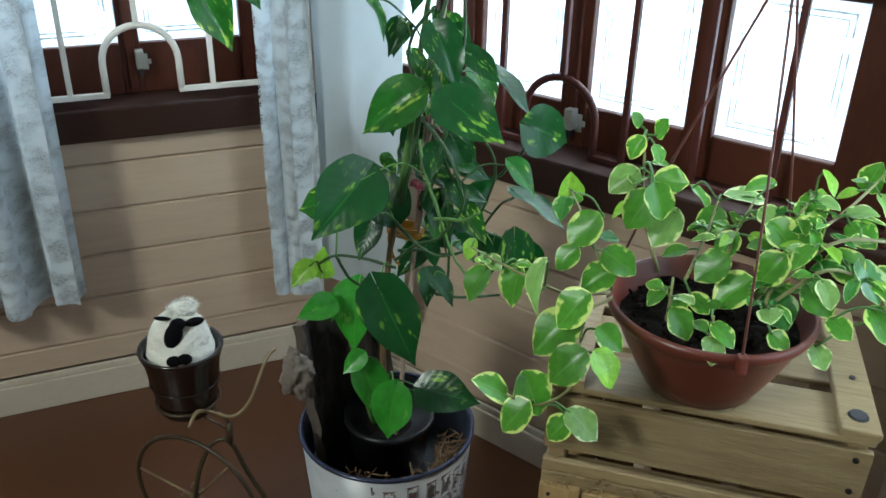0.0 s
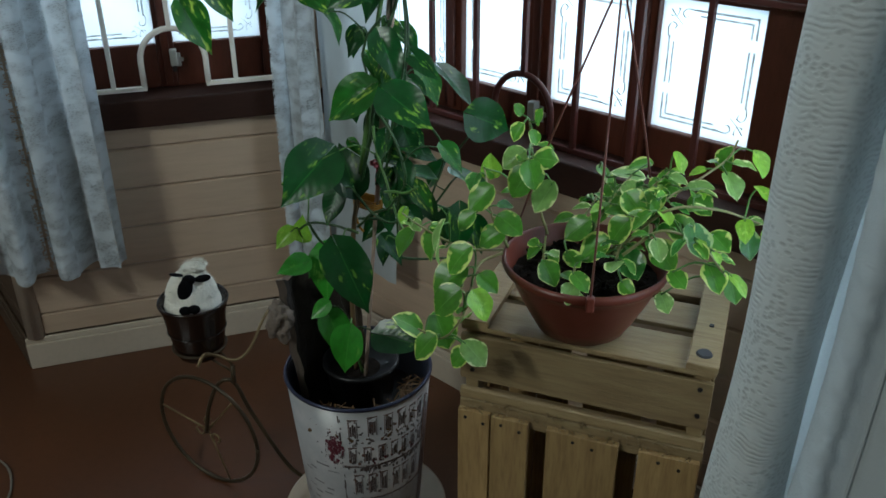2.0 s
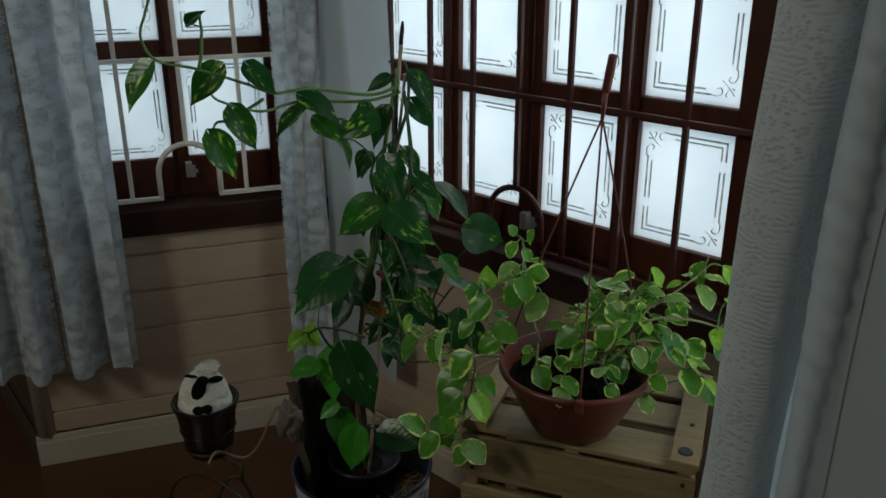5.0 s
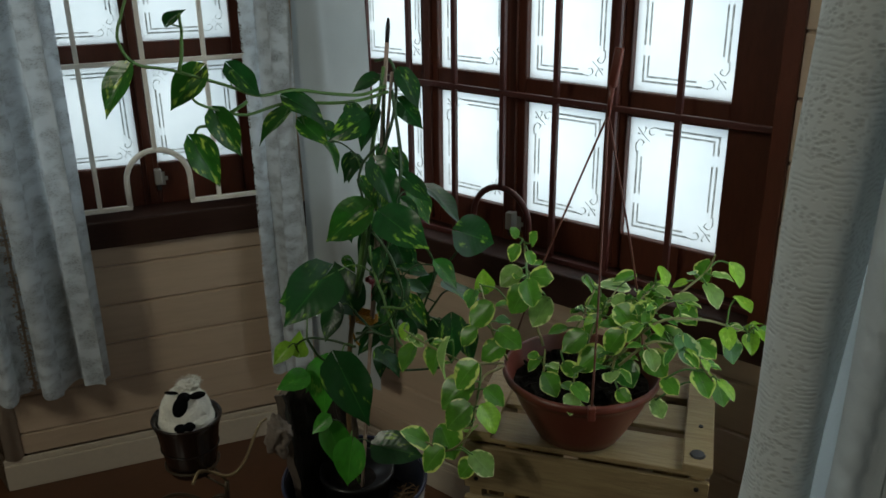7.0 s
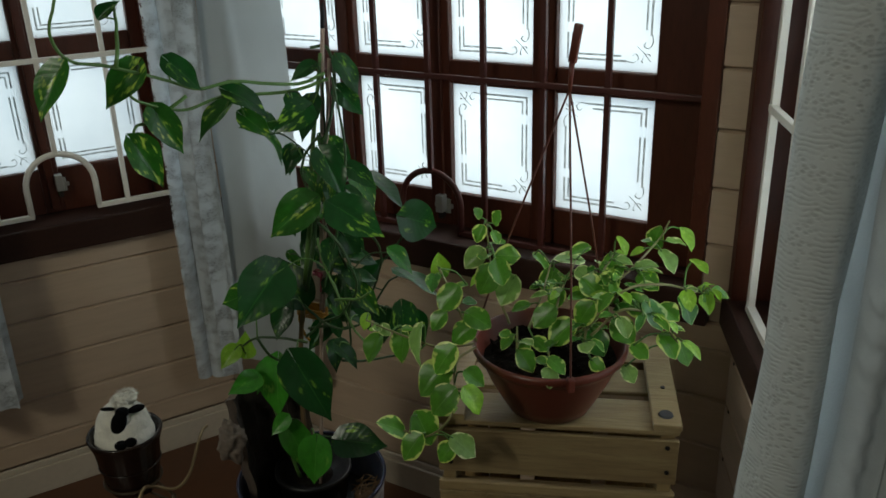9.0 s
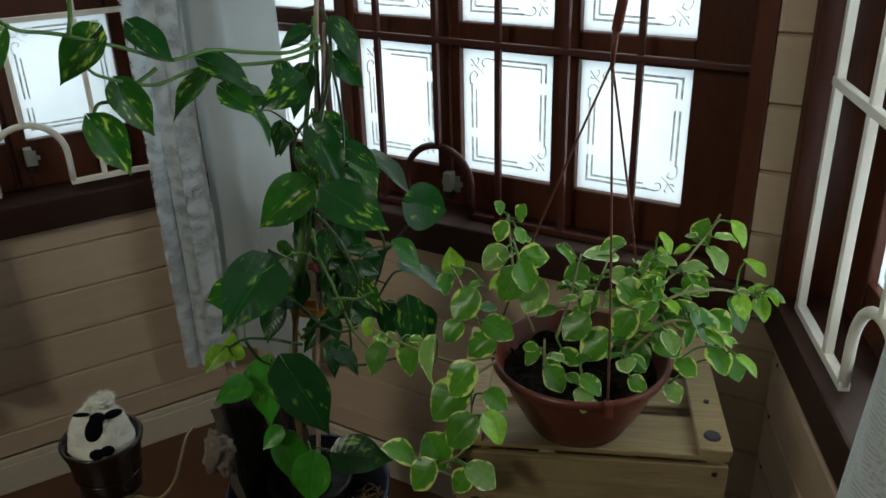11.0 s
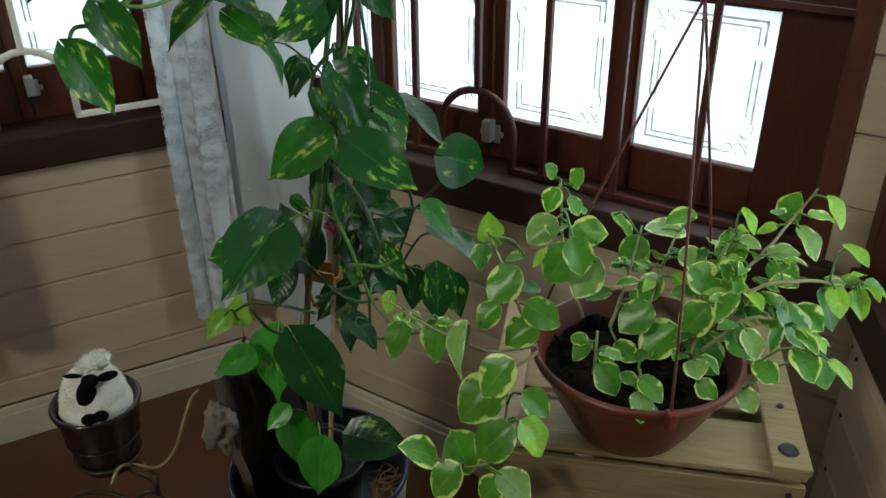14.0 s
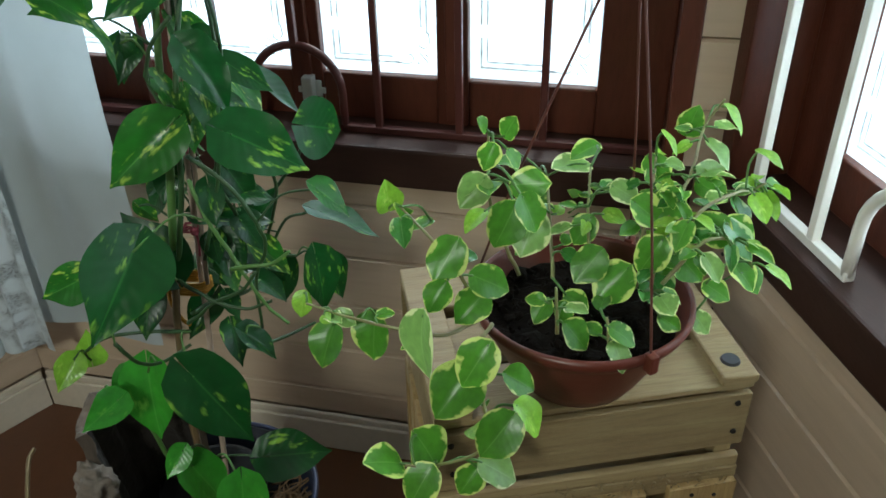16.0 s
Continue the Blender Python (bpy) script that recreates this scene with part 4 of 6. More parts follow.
for t in (2.95, 5.05, 0.9):
    bm = bmesh.new()
    e = WC + WR * (math.cos(t) * WD + Vector((0, 0, math.sin(t))))
    tube(bm, [WC, e], 0.0026, 6)
    part("spoke", bm, WIRE_PALE, wheel, smooth=True)
    bm = bmesh.new()
    q = WC + 0.028 * (math.cos(t + 0.5) * WD + Vector((0, 0, math.sin(t + 0.5))))
    tube(bm, [q + 0.013 * (math.cos(s) * WD + Vector((0, 0, math.sin(s)))) for s in [t + 0.5 * k for k in range(12)]], 0.0028, 6)
    part("scroll", bm, WIRE_PALE, wheel, smooth=True)
bm = bmesh.new()
HEADPT = Vector((-1.128, 0.822, 0.365))
tube(bm, smooth_path([WC + Vector((0.004, -0.008, 0)), WC + Vector((0.02, 0.0, 0.08)), WC + Vector((0.045, 0.02, 0.151)), WC + Vector((0.075, 0.045, 0.159)), Vector((-1.105, 0.847, 0.215)), Vector((-1.04, 0.90, 0.05)), Vector((-0.985, 0.955, 0.006))], 6), 0.0050, 8)
part("frame", bm, WIRE, trike, smooth=True)
bm = bmesh.new()
tube(bm, [WC + Vector((0.075, 0.045, 0.157)), HEADPT], 0.0062, 8)
part("stem", bm, WIRE, trike, smooth=True)
bm = bmesh.new()
tube(bm, smooth_path([Vector((-1.145, 0.742, 0.392)), Vector((-1.150, 0.765, 0.412)), Vector((-1.165, 0.80, 0.388)), HEADPT + Vector((0, 0.01, 0.01)), Vector((-1.120, 0.870, 0.395)), Vector((-1.140, 0.920, 0.432)), Vector((-1.158, 0.955, 0.445)), Vector((-1.166, 0.980, 0.444))], 6), 0.0038, 8)
part("handlebar", bm, WIRE_PALE, trike, smooth=True)
bm = bmesh.new()
hoop = [(STAND[0] + 0.0625 * math.cos(2 * math.pi * k / 30), STAND[1] + 0.0625 * math.sin(2 * math.pi * k / 30), 0.392) for k in range(31)]
tube(bm, hoop, 0.003, 6)
tube(bm, [HEADPT, Vector((STAND[0] + 0.055, STAND[1] + 0.018, 0.390))], 0.003, 6)
tube(bm, [HEADPT + Vector((0, 0, -0.02)), Vector((STAND[0] + 0.02, STAND[1], 0.366)), Vector((STAND[0] - 0.04, STAND[1] - 0.01, 0.366))], 0.003, 6)
part("pot_ring", bm, WIRE, trike, smooth=True)
bm = bmesh.new()
lathe(bm, [(0.0, 0.0), (0.047, 0.0), (0.050, 0.006), (0.061, 0.075), (0.066, 0.118), (0.072, 0.136), (0.0745, 0.146), (0.072, 0.150), (0.067, 0.147), (0.060, 0.118), (0.0, 0.10)], 84)
bm2 = bmesh.new()
for v in bm.verts:
    # shallow staves below the plain lip
    if 0.004 < v.co.z < 0.130 and v.co.xy.length > 0.04:
        stave = abs(math.sin(7 * math.atan2(v.co.y, v.co.x)))
        v.co.xy *= 1.10 - 0.022 * (1 - min(1.0, stave * 2.2))
    else:
        v.co.xy *= 1.10
pot = thing("glazed_pot", "dark brown glazed ceramic pot in the wire stand", "plant pot", pose(*STAND, 0.3695))
part("body", bm, GLAZE, pot, smooth=True)
ring_bm = bm2
tube(ring_bm, [(0.0672 * math.cos(2 * math.pi * k / 40), 0.0672 * math.sin(2 * math.pi * k / 40), 0.070) for k in range(41)], 0.002, 6)
part("band", ring_bm, GLAZE, pot, smooth=True)

# ---- the woolly toy sheep: one shape ----
WOOL = material("white_wool", (0.88, 0.86, 0.77), 0.95, vary=0.25, scale=30, bump=1.0, bump_scale=150)
FELT = material("black_felt", (0.004, 0.004, 0.005), 0.95, spec=0.08, bump=0.4, bump_scale=200)
bm = bmesh.new()
cz = Vector((0, 0, 0.175))
TO_ROOM = Vector((0.80, -0.60, 0)).normalized()
SIDE = Vector((0.60, 0.80, 0)).normalized()


def blob(centre, size, turn=None, black=False, wool=0.0, sub=3):
    before = len(bm.faces)
    g = bmesh.ops.create_icosphere(bm, subdivisions=sub, radius=1, matrix=Matrix.LocRotScale(centre, turn, size))
    for v in g["verts"]:
        d = (v.co - Vector(centre))
        v.co += d * wool * (noise.noise(v.co * 160) + 0.6 * noise.noise(v.co * 330))
    bm.faces.ensure_lookup_table()
    for f in bm.faces[before:]:
        f.material_index = 1 if black else 0
        f.smooth = True


facing = TO_ROOM.to_track_quat("X", "Z").to_euler()
blob(Vector((0, 0, 0.160)), (0.054, 0.058, 0.070), facing, wool=0.03, sub=4)
blob(Vector((0, 0, 0.142)), (0.060, 0.064, 0.052), facing, wool=0.03, sub=4)
blob(Vector((0, 0, 0.232)) + SIDE * 0.012, (0.019, 0.026, 0.013), facing, wool=0.30, sub=4)


def tilted(angle):
    """The facing turn, leaned sideways about the line of sight."""
    return (Matrix.Rotation(radians(angle), 3, TO_ROOM) @ facing.to_matrix()).to_euler()


# long drooping face, one thin and one thick ear, two feet set close together
blob(TO_ROOM * 0.043 + SIDE * -0.006 + Vector((0, 0, 0.201)), (0.013, 0.0165, 0.029), tilted(-18), True)
blob(TO_ROOM * 0.038 + SIDE * 0.004 + Vector((0, 0, 0.222)), (0.012, 0.015, 0.012), facing, True)
blob(TO_ROOM * 0.030 + SIDE * 0.033 + Vector((0, 0, 0.219)), (0.009, 0.0185, 0.0085), tilted(8), True)
blob(TO_ROOM * 0.026 + SIDE * -0.023 + Vector((0, 0, 0.231)), (0.006, 0.0155, 0.0036), tilted(-12), True)
for s in (-1, 1):
    blob(TO_ROOM * 0.060 + SIDE * (0.010 * s) + Vector((0, 0, 0.156 + 0.001 * s)), (0.008, 0.0135, 0.0115), facing, True)
fuzz = random.Random(9)
for k in range(2200):
    a, h = fuzz.uniform(0, 6.28), fuzz.uniform(-0.3, 1.0)
    ring_r = math.sqrt(max(0.0, 1 - h * h))
    d = Vector((ring_r * math.cos(a), ring_r * math.sin(a), h))
    if d.dot(TO_ROOM) > 0.72 and h < 0.75:
        continue
    top_tuft = k % 4 == 0
    c = Vector((0, 0, 0.234)) + SIDE * 0.012 if top_tuft else Vector((0, 0, 0.160))
    size = Vector((0.021, 0.028, 0.014)) if top_tuft else Vector((0.054, 0.057, 0.067))
    p = c + Vector((d.x * size.x, d.y * size.y, d.z * size.z))
    e = (d + Vector((fuzz.gauss(0, 0.5), fuzz.gauss(0, 0.5), fuzz.gauss(0, 0.5)))).normalized() * fuzz.uniform(0.004, 0.008 if not top_tuft else 0.012)
    w = d.cross(Vector((0.3, 0.5, 0.8))).normalized() * 0.0009
    q = [bm.verts.new(v) for v in (p - w, p + w, p + e)]
    bm.faces.new(q)
me = finish("toy_sheep", bm, [WOOL, FELT], True)
sheep = new("toy_sheep", me)
sheep.matrix_world = pose(*STAND, 0.3650) @ Matrix.Diagonal((1.02, 1.02, 1.00, 1))
tagged(sheep, "white woolly toy sheep with black face sitting in the pot", "toy")

# ---- thin cables on the floor ----
CABLE = material("pale_cable", (0.20, 0.18, 0.15), 0.5)
bm = bmesh.new()
tube(bm, smooth_path([(-2.0, 0.20, 0.006), (-1.72, 0.40, 0.006), (-1.56, 0.40, 0.006), (-1.47, 0.30, 0.006), (-1.50, 0.12, 0.006), (-1.70, -0.1, 0.006)], 8), 0.003, 6)
solid("cable", bm, CABLE, "thin pale cable lying on the floor", "cable", smooth=True)
bm = bmesh.new()
tube(bm, smooth_path([(-0.66, 1.12, 0.006), (-0.58, 1.05, 0.006), (-0.56, 0.95, 0.006), (-0.60, 0.84, 0.006), (-0.70, 0.76, 0.006)], 8), 0.004, 6)
solid("cable", bm, BLACK, "thin black cable lying round the saucer", "cable", smooth=True)


# ---- the two climbing and trailing plants ----
LIMIT = {"dark_pothos_leaf": 0.54, "fresh_pothos_leaf": 0.60, "marbled_pothos_leaf": 0.46, "young_leaf": 0.5}


def leaf_material(name, body, vein, mark, style, gloss=0.32):
    """Leaf tissue; UV x runs from stalk to tip and y from midrib (0) to margin (1)."""
    m = bpy.data.materials.new(name)
    m.use_nodes = True
    nt = m.node_tree
    n, link = nt.nodes, nt.links.new
    p = n["Principled BSDF"]
    p.inputs["Roughness"].default_value = gloss
    p.inputs["Coat Weight"].default_value, p.inputs["Coat Roughness"].default_value = (0.05 if style == "margin" else 0.22), 0.24
    uv, sep, info, tc = n.new("ShaderNodeUVMap"), n.new("ShaderNodeSeparateXYZ"), n.new("ShaderNodeObjectInfo"), n.new("ShaderNodeTexCoord")
    link(uv.outputs[0], sep.inputs[0])
    seed = n.new("ShaderNodeVectorMath")
    seed.operation = "MULTIPLY_ADD"
    comb = n.new("ShaderNodeCombineXYZ")
    for k in range(3):
        link(info.outputs["Random"], comb.inputs[k])
    link(comb.outputs[0], seed.inputs[0])
    seed.inputs[1].default_value = (37, 19, 53)
    link(tc.outputs["Object"], seed.inputs[2])

    def tex(scale, stretch=(1, 1, 1), detail=3):
        mp, t = n.new("ShaderNodeMapping"), n.new("ShaderNodeTexNoise")
        mp.inputs["Scale"].default_value = stretch
        t.inputs["Scale"].default_value, t.inputs["Detail"].default_value = scale, detail
        link(seed.outputs[0], mp.inputs["Vector"])
        link(mp.outputs[0], t.inputs["Vector"])
        return t.outputs["Fac"]

    def span(src, a, b, lo=0.0, hi=1.0):
        r = n.new("ShaderNodeMapRange")
        r.inputs["From Min"].default_value, r.inputs["From Max"].default_value = a, b
        r.inputs["To Min"].default_value, r.inputs["To Max"].default_value = lo, hi
        link(src, r.inputs["Value"])
        return r.outputs[0]

    def math_node(op, a, b):
        q = n.new("ShaderNodeMath")
        q.operation = op
        for k, v in enumerate((a, b)):
            if isinstance(v, (int, float)):
                q.inputs[k].default_value = v
            else:
                link(v, q.inputs[k])
        return q.outputs[0]

    def blend(fac, a, b):
        x = n.new("ShaderNodeMix")
        x.data_type = "RGBA"
        link(fac, x.inputs["Factor"])
        for key, v in (("A", a), ("B", b)):
            if isinstance(v, tuple):
                x.inputs[key].default_value = (*v, 1)
            else:
                link(v, x.inputs[key])
        return x.outputs["Result"]

    tone = span(tex(5.0), 0.3, 0.7)
    col = blend(tone, body, tuple(c * 0.72 for c in body))
    if style == "margin":
        edge = math_node("ADD", sep.outputs[1], math_node("ADD", span(tex(3.2, detail=3), 0.3, 0.7, -0.34, 0.20), span(info.outputs["Random"], 0, 1, -0.12, 0.08)))
        far = span(sep.outputs[0], 0.80, 1.0, 0.0, 0.35)
        col = blend(span(math_node("ADD", edge, far), 0.74, 0.86), col, mark)
    else:
        splash = span(tex(3.4, (1.2, 2.6, 1), 4), 0.54, 0.66)
        col = blend(math_node("MULTIPLY", splash, span(tex(1.8), LIMIT[name], LIMIT[name] + 0.08)), col, mark)
    rib = span(sep.outputs[1], 0.05, 0.0)
    col = blend(math_node("MULTIPLY", rib, 0.55), col, vein)
    hsv = n.new("ShaderNodeHueSaturation")
    link(span(info.outputs["Random"], 0, 1, 0.78, 1.2), hsv.inputs["Value"])
    link(col, hsv.inputs["Color"])
    link(hsv.outputs[0], p.inputs["Base Color"])
    ribs, bump = n.new("ShaderNodeTexWave"), n.new("ShaderNodeBump")
    ribs.inputs["Scale"].default_value, ribs.inputs["Distortion"].default_value = 2.6, 0.8
    vec = n.new("ShaderNodeCombineXYZ")
    link(math_node("SUBTRACT", sep.outputs[0], math_node("MULTIPLY", sep.outputs[1], 0.28)), vec.inputs[0])
    link(vec.outputs[0], ribs.inputs["Vector"])
    bump.inputs["Strength"].default_value, bump.inputs["Distance"].default_value = (0.03 if style == "margin" else 0.08), 0.003
    link(ribs.outputs["Fac"], bump.inputs["Height"])
    link(bump.outputs[0], p.inputs["Normal"])
    tr, mx = n.new("ShaderNodeBsdfTranslucent"), n.new("ShaderNodeMixShader")
    link(hsv.outputs[0], tr.inputs["Color"])
    mx.inputs[0].default_value = 0.24
    link(p.outputs[0], mx.inputs[1])
    link(tr.outputs[0], mx.inputs[2])
    link(mx.outputs[0], n["Material Output"].inputs[0])
    return m


LEAF = {
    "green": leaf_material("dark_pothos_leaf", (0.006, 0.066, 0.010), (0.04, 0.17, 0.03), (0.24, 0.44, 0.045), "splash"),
    "mid": leaf_material("fresh_pothos_leaf", (0.045, 0.270, 0.020), (0.10, 0.34, 0.05), (0.16, 0.40, 0.05), "splash"),
    "light": leaf_material("marbled_pothos_leaf", (0.022, 0.130, 0.013), (0.10, 0.27, 0.05), (0.42, 0.58, 0.08), "splash"),
    "young": leaf_material("young_leaf", (0.26, 0.52, 0.040), (0.35, 0.6, 0.1), (0.42, 0.62, 0.10), "splash"),
    "margin": leaf_material("cream_edged_leaf", (0.095, 0.300, 0.024), (0.20, 0.42, 0.09), (0.58, 0.70, 0.18), "margin", 0.34),
    "pale": leaf_material("pale_edged_leaf", (0.24, 0.44, 0.10), (0.34, 0.54, 0.18), (0.72, 0.80, 0.36), "margin", 0.34),
    "dark": leaf_material("plain_green_leaf", (0.055, 0.210, 0.032), (0.15, 0.34, 0.09), (0.34, 0.50, 0.15), "margin", 0.25),
}
STALK = material("green_stalk", (0.10, 0.22, 0.05), 0.45, vary=0.3, scale=20)
STALK_PALE = material("pale_pinkish_stalk", (0.22, 0.26, 0.09), 0.45, vary=0.4, scale=20, dark=(0.20, 0.12, 0.07))
STALK_DARK = material("dark_green_stalk", (0.028, 0.075, 0.02), 0.45, vary=0.3, scale=20)
STALK_BROWN = material("brownish_stalk", (0.16, 0.10, 0.045), 0.6, vary=0.3, scale=20)


def leaf_mesh(kind, heart, bend, fold, wave, seed):
    """A leaf of length 1 along x, 1 wide, with its upper face towards z."""
    bm = bmesh.new()
    rnd = random.Random(seed)
    n_u, n_v = 14, 4
    ph = rnd.uniform(0, 6)
    lay = None
    rows, coords = [], {}
    for i in range(n_u + 1):
        u = i / n_u
        if heart:
            w = 0.5 * math.sin(math.pi * u ** 0.58) ** (0.75 + 0.35 * u) if 0 < u < 1 else 0.0
        else:
            w = 0.5 * math.sin(math.pi * u ** 0.82) ** (0.58 + 0.20 * u * u) if 0 < u < 1 else 0.0
        row = []
        for j in range(-n_v, n_v + 1):
            v = j / n_v
            back = (0.24 if heart else 0.07) * abs(v) ** 1.6 * math.exp(-u * 4.0)
            x = u - back
            y = v * max(w, 0.012 if i in (0, n_u) else 0) * (1 + 0.05 * math.sin(9 * u + ph + (2 if v > 0 else 0)))
            z = fold * abs(v) * w - bend * u * u + wave * math.sin(8 * u + ph + 2.5 * v) * abs(v) * (w + 0.05)
            vert = bm.verts.new((x, y, z))
            coords[vert] = (u, abs(v))
            row.append(vert)
        rows.append(row)
    lay = bm.loops.layers.uv.new("UVMap")
    for a, b in zip(rows, rows[1:]):
        for j in range(2 * n_v):
            f = bm.faces.new((a[j], b[j], b[j + 1], a[j + 1]))
            for lp in f.loops:
                lp[lay].uv = coords[lp.vert]
    return finish("leaf", bm, LEAF[kind], True)


leaf_sets = {}
leaf_rnd = random.Random(17)
pothos = thing("pothos", "tall marbled green pothos climbing a tied stake", "plant")
peperomia = thing("peperomia", "bushy trailing plant with cream-edged round leaves", "plant")
stem_lines = {pothos: [], peperomia: []}
stalk_mesh = {}


def near_stem(plant, p):
    best = None
    for line in stem_lines[plant]:
        for q in line:
            d = (q - p).length + max(0, q.z - p.z + 0.01) * 0.6
            if best is None or d < best[0]:
                best = (d, q)
    return best[1]


def leaf(plant, base, tip, normal, ratio, kind, stalk=True):
    heart = plant is pothos
    key = (kind, heart)
    if key not in leaf_sets:
        leaf_sets[key] = [leaf_mesh(kind, heart, b, f, w, 100 + k) for k, (b, f, w) in enumerate(((0.12, 0.24, 0.05), (0.22, 0.34, 0.06), (0.05, 0.14, 0.07), (0.32, 0.20, 0.05), (0.16, 0.30, 0.08)))]
    base, tip, normal = Vector(base), Vector(tip), Vector(normal)
    ax = tip - base
    size = ax.length
    ax.normalize()
    side = normal.cross(ax).normalized()
    up = ax.cross(side)
    ob = new("leaf", leaf_rnd.choice(leaf_sets[key]))
    ob.parent = plant
    m = Matrix((ax, side, up)).transposed().to_4x4()
    ob.matrix_basis = Matrix.Translation(base) @ m @ Matrix.Diagonal((size, size * ratio, size * leaf_rnd.uniform(0.7, 1.2), 1))
    if stalk:
        q = near_stem(plant, base)
        if (q - base).length < 0.30:
            bm = bmesh.new()
            mid = base.lerp(q, 0.5) + Vector((0, 0, 0.12 * (q - base).length)) - ax * 0.1 * size
            tube(bm, smooth_path([q, mid, base + ax * size * 0.06], 4), 0.0016, 5, None)
            part("stalk", bm, STALK if (not heart or leaf_rnd.random() < 0.5) else STALK_DARK, plant, smooth=True)


def stem(plant, points, r0, r1, mat, label=""):
    line = smooth_path(points, 6)
    stem_lines[plant].append(line)
    bm = bmesh.new()
    n = len(line)
    wob = [p + Vector((noise.noise(p * 60), noise.noise(p * 60 + Vector((5, 0, 0))), 0)) * 0.0015 for p in line]
    tube(bm, wob, r0, 7, [r0 + (r1 - r0) * k / (n - 1) for k in range(n)])
    part("stem", bm, mat, plant, label, smooth=True)


STAKE_WOOD = material("bleached_stake_wood", (0.46, 0.34, 0.27), 0.7, vary=0.3, scale=20, grain=0.4, stretch=(6, 6, 1), bump=0.3)
YARN_PINK = material("pink_yarn", (0.50, 0.10, 0.14), 0.9, bump=0.5, bump_scale=200)
YARN_GOLD = material("mustard_yarn", (0.42, 0.20, 0.02), 0.9, bump=0.5, bump_scale=200)
S0, S1 = Vector((-0.797, 0.950, 0.432)), Vector((-0.792, 1.078, 1.429))
stake = thing("stake", "thin pale wooden stake with a dark tip", "plant stake")
bm = bmesh.new()
tube(bm, [S0.lerp(S1, k / 10) + Vector((noise.noise(Vector((k, 0, 0))), noise.noise(Vector((0, k, 0))), 0)) * 0.003 for k in (0, 1, 2, 3, 4, 5, 6, 7, 8, 9, 9.55)], 0.0042, 7)
part("rod", bm, STAKE_WOOD, stake, smooth=True)
bm = bmesh.new()
tube(bm, [S0.lerp(S1, 0.955), S0.lerp(S1, 0.985), S1], 0.0045, 7, [0.0042, 0.0046, 0.002])
part("tip", bm, NAIL, stake, "dark stained tip", smooth=True)
bm = bmesh.new()
tube(bm, [S0.lerp(S1, 0.40) + Vector((0.012, -0.008, 0)), S0.lerp(S1, 0.66) + Vector((0.010, 0, 0)), S0.lerp(S1, 0.90) + Vector((0.012, 0.006, 0))], 0.0032, 6)
part("splint", bm, STAKE_WOOD, stake, smooth=True)


def tie(z, mat, label, spread=0.012, turns=4):
    k = (z - S0.z) / (S1.z - S0.z)
    c = S0.lerp(S1, k)
    rnd = random.Random(int(z * 1000))
    bm = bmesh.new()
    pts = [c + Vector((spread * math.cos(t) - 0.004, spread * math.sin(t) - 0.004, 0.0022 * t / 3 + rnd.uniform(-0.002, 0.002))) for t in [0.45 * i for i in range(int(turns * 14))]]
    tube(bm, pts, 0.0020, 5)
    tube(bm, smooth_path([c + Vector((0.006, -spread, 0.0)), c + Vector((0.012, -spread - 0.008, -0.012)), c + Vector((0.008, -spread - 0.006, -0.03))], 4), 0.0018, 5)
    bmesh.ops.create_icosphere(bm, subdivisions=2, radius=0.006, matrix=Matrix.Translation(c + Vector((0.004, -spread, 0.004))))
    solid("yarn_tie", bm, mat, label, "yarn", smooth=True)


tie(1.042, YARN_PINK, "pink yarn tied round stem and stake", 0.011)
tie(0.905, YARN_PINK, "pink yarn tied round stem and stake", 0.010, 2)
bm = bmesh.new()
yc = S0.lerp(S1, 0.395)
for k in range(5):
    off = Vector((0, 0, 0.004 * k - 0.008))
    tube(bm, smooth_path([yc + off + Vector((0.012, 0.006, 0.002)), yc + off + Vector((0.004, -0.016, 0)), yc + off + Vector((-0.045, -0.020, 0.001 * k)), yc + off + Vector((-0.052, 0.004, 0)), yc + off + Vector((-0.01, 0.014, 0))], 5), 0.0019, 5)
tube(bm, smooth_path([yc + Vector((-0.04, -0.02, 0)), yc + Vector((-0.038, -0.026, -0.02)), yc + Vector((-0.028, -0.024, -0.05)), yc + Vector((-0.02, -0.02, -0.062))], 5), 0.0028, 5)
solid("yarn_tie", bm, YARN_GOLD, "mustard yarn binding the stem to the stake", "yarn", smooth=True)
stem(pothos, [(-0.832, 0.955, 0.432), (-0.830, 0.952, 0.596), (-0.823, 0.958, 0.753), (-0.814, 0.980, 0.891)], 0.0060, 0.005, STALK_BROWN, "thick brownish main stem")
stem(pothos, [(-0.814, 0.980, 0.891), (-0.804, 1.001, 1.021), (-0.802, 1.020, 1.142), (-0.795, 1.044, 1.263), (-0.793, 1.061, 1.340)], 0.006, 0.0035, STALK, "green climbing stem")
stem(pothos, [(-0.810, 0.971, 0.852), (-0.788, 0.990, 0.991), (-0.781, 1.019, 1.132), (-0.769, 1.064, 1.263), (-0.786, 1.077, 1.345), (-0.812, 1.056, 1.350)], 0.004, 0.003, STALK_DARK)
stem(pothos, [(-0.850, 0.945, 0.432), (-0.863, 0.923, 0.547), (-0.874, 0.905, 0.654), (-0.907, 0.892, 0.713)], 0.004, 0.0025, STALK)
stem(pothos, [(-0.810, 0.955, 0.432), (-0.792, 0.922, 0.518), (-0.769, 0.899, 0.596)], 0.004, 0.0025, STALK)
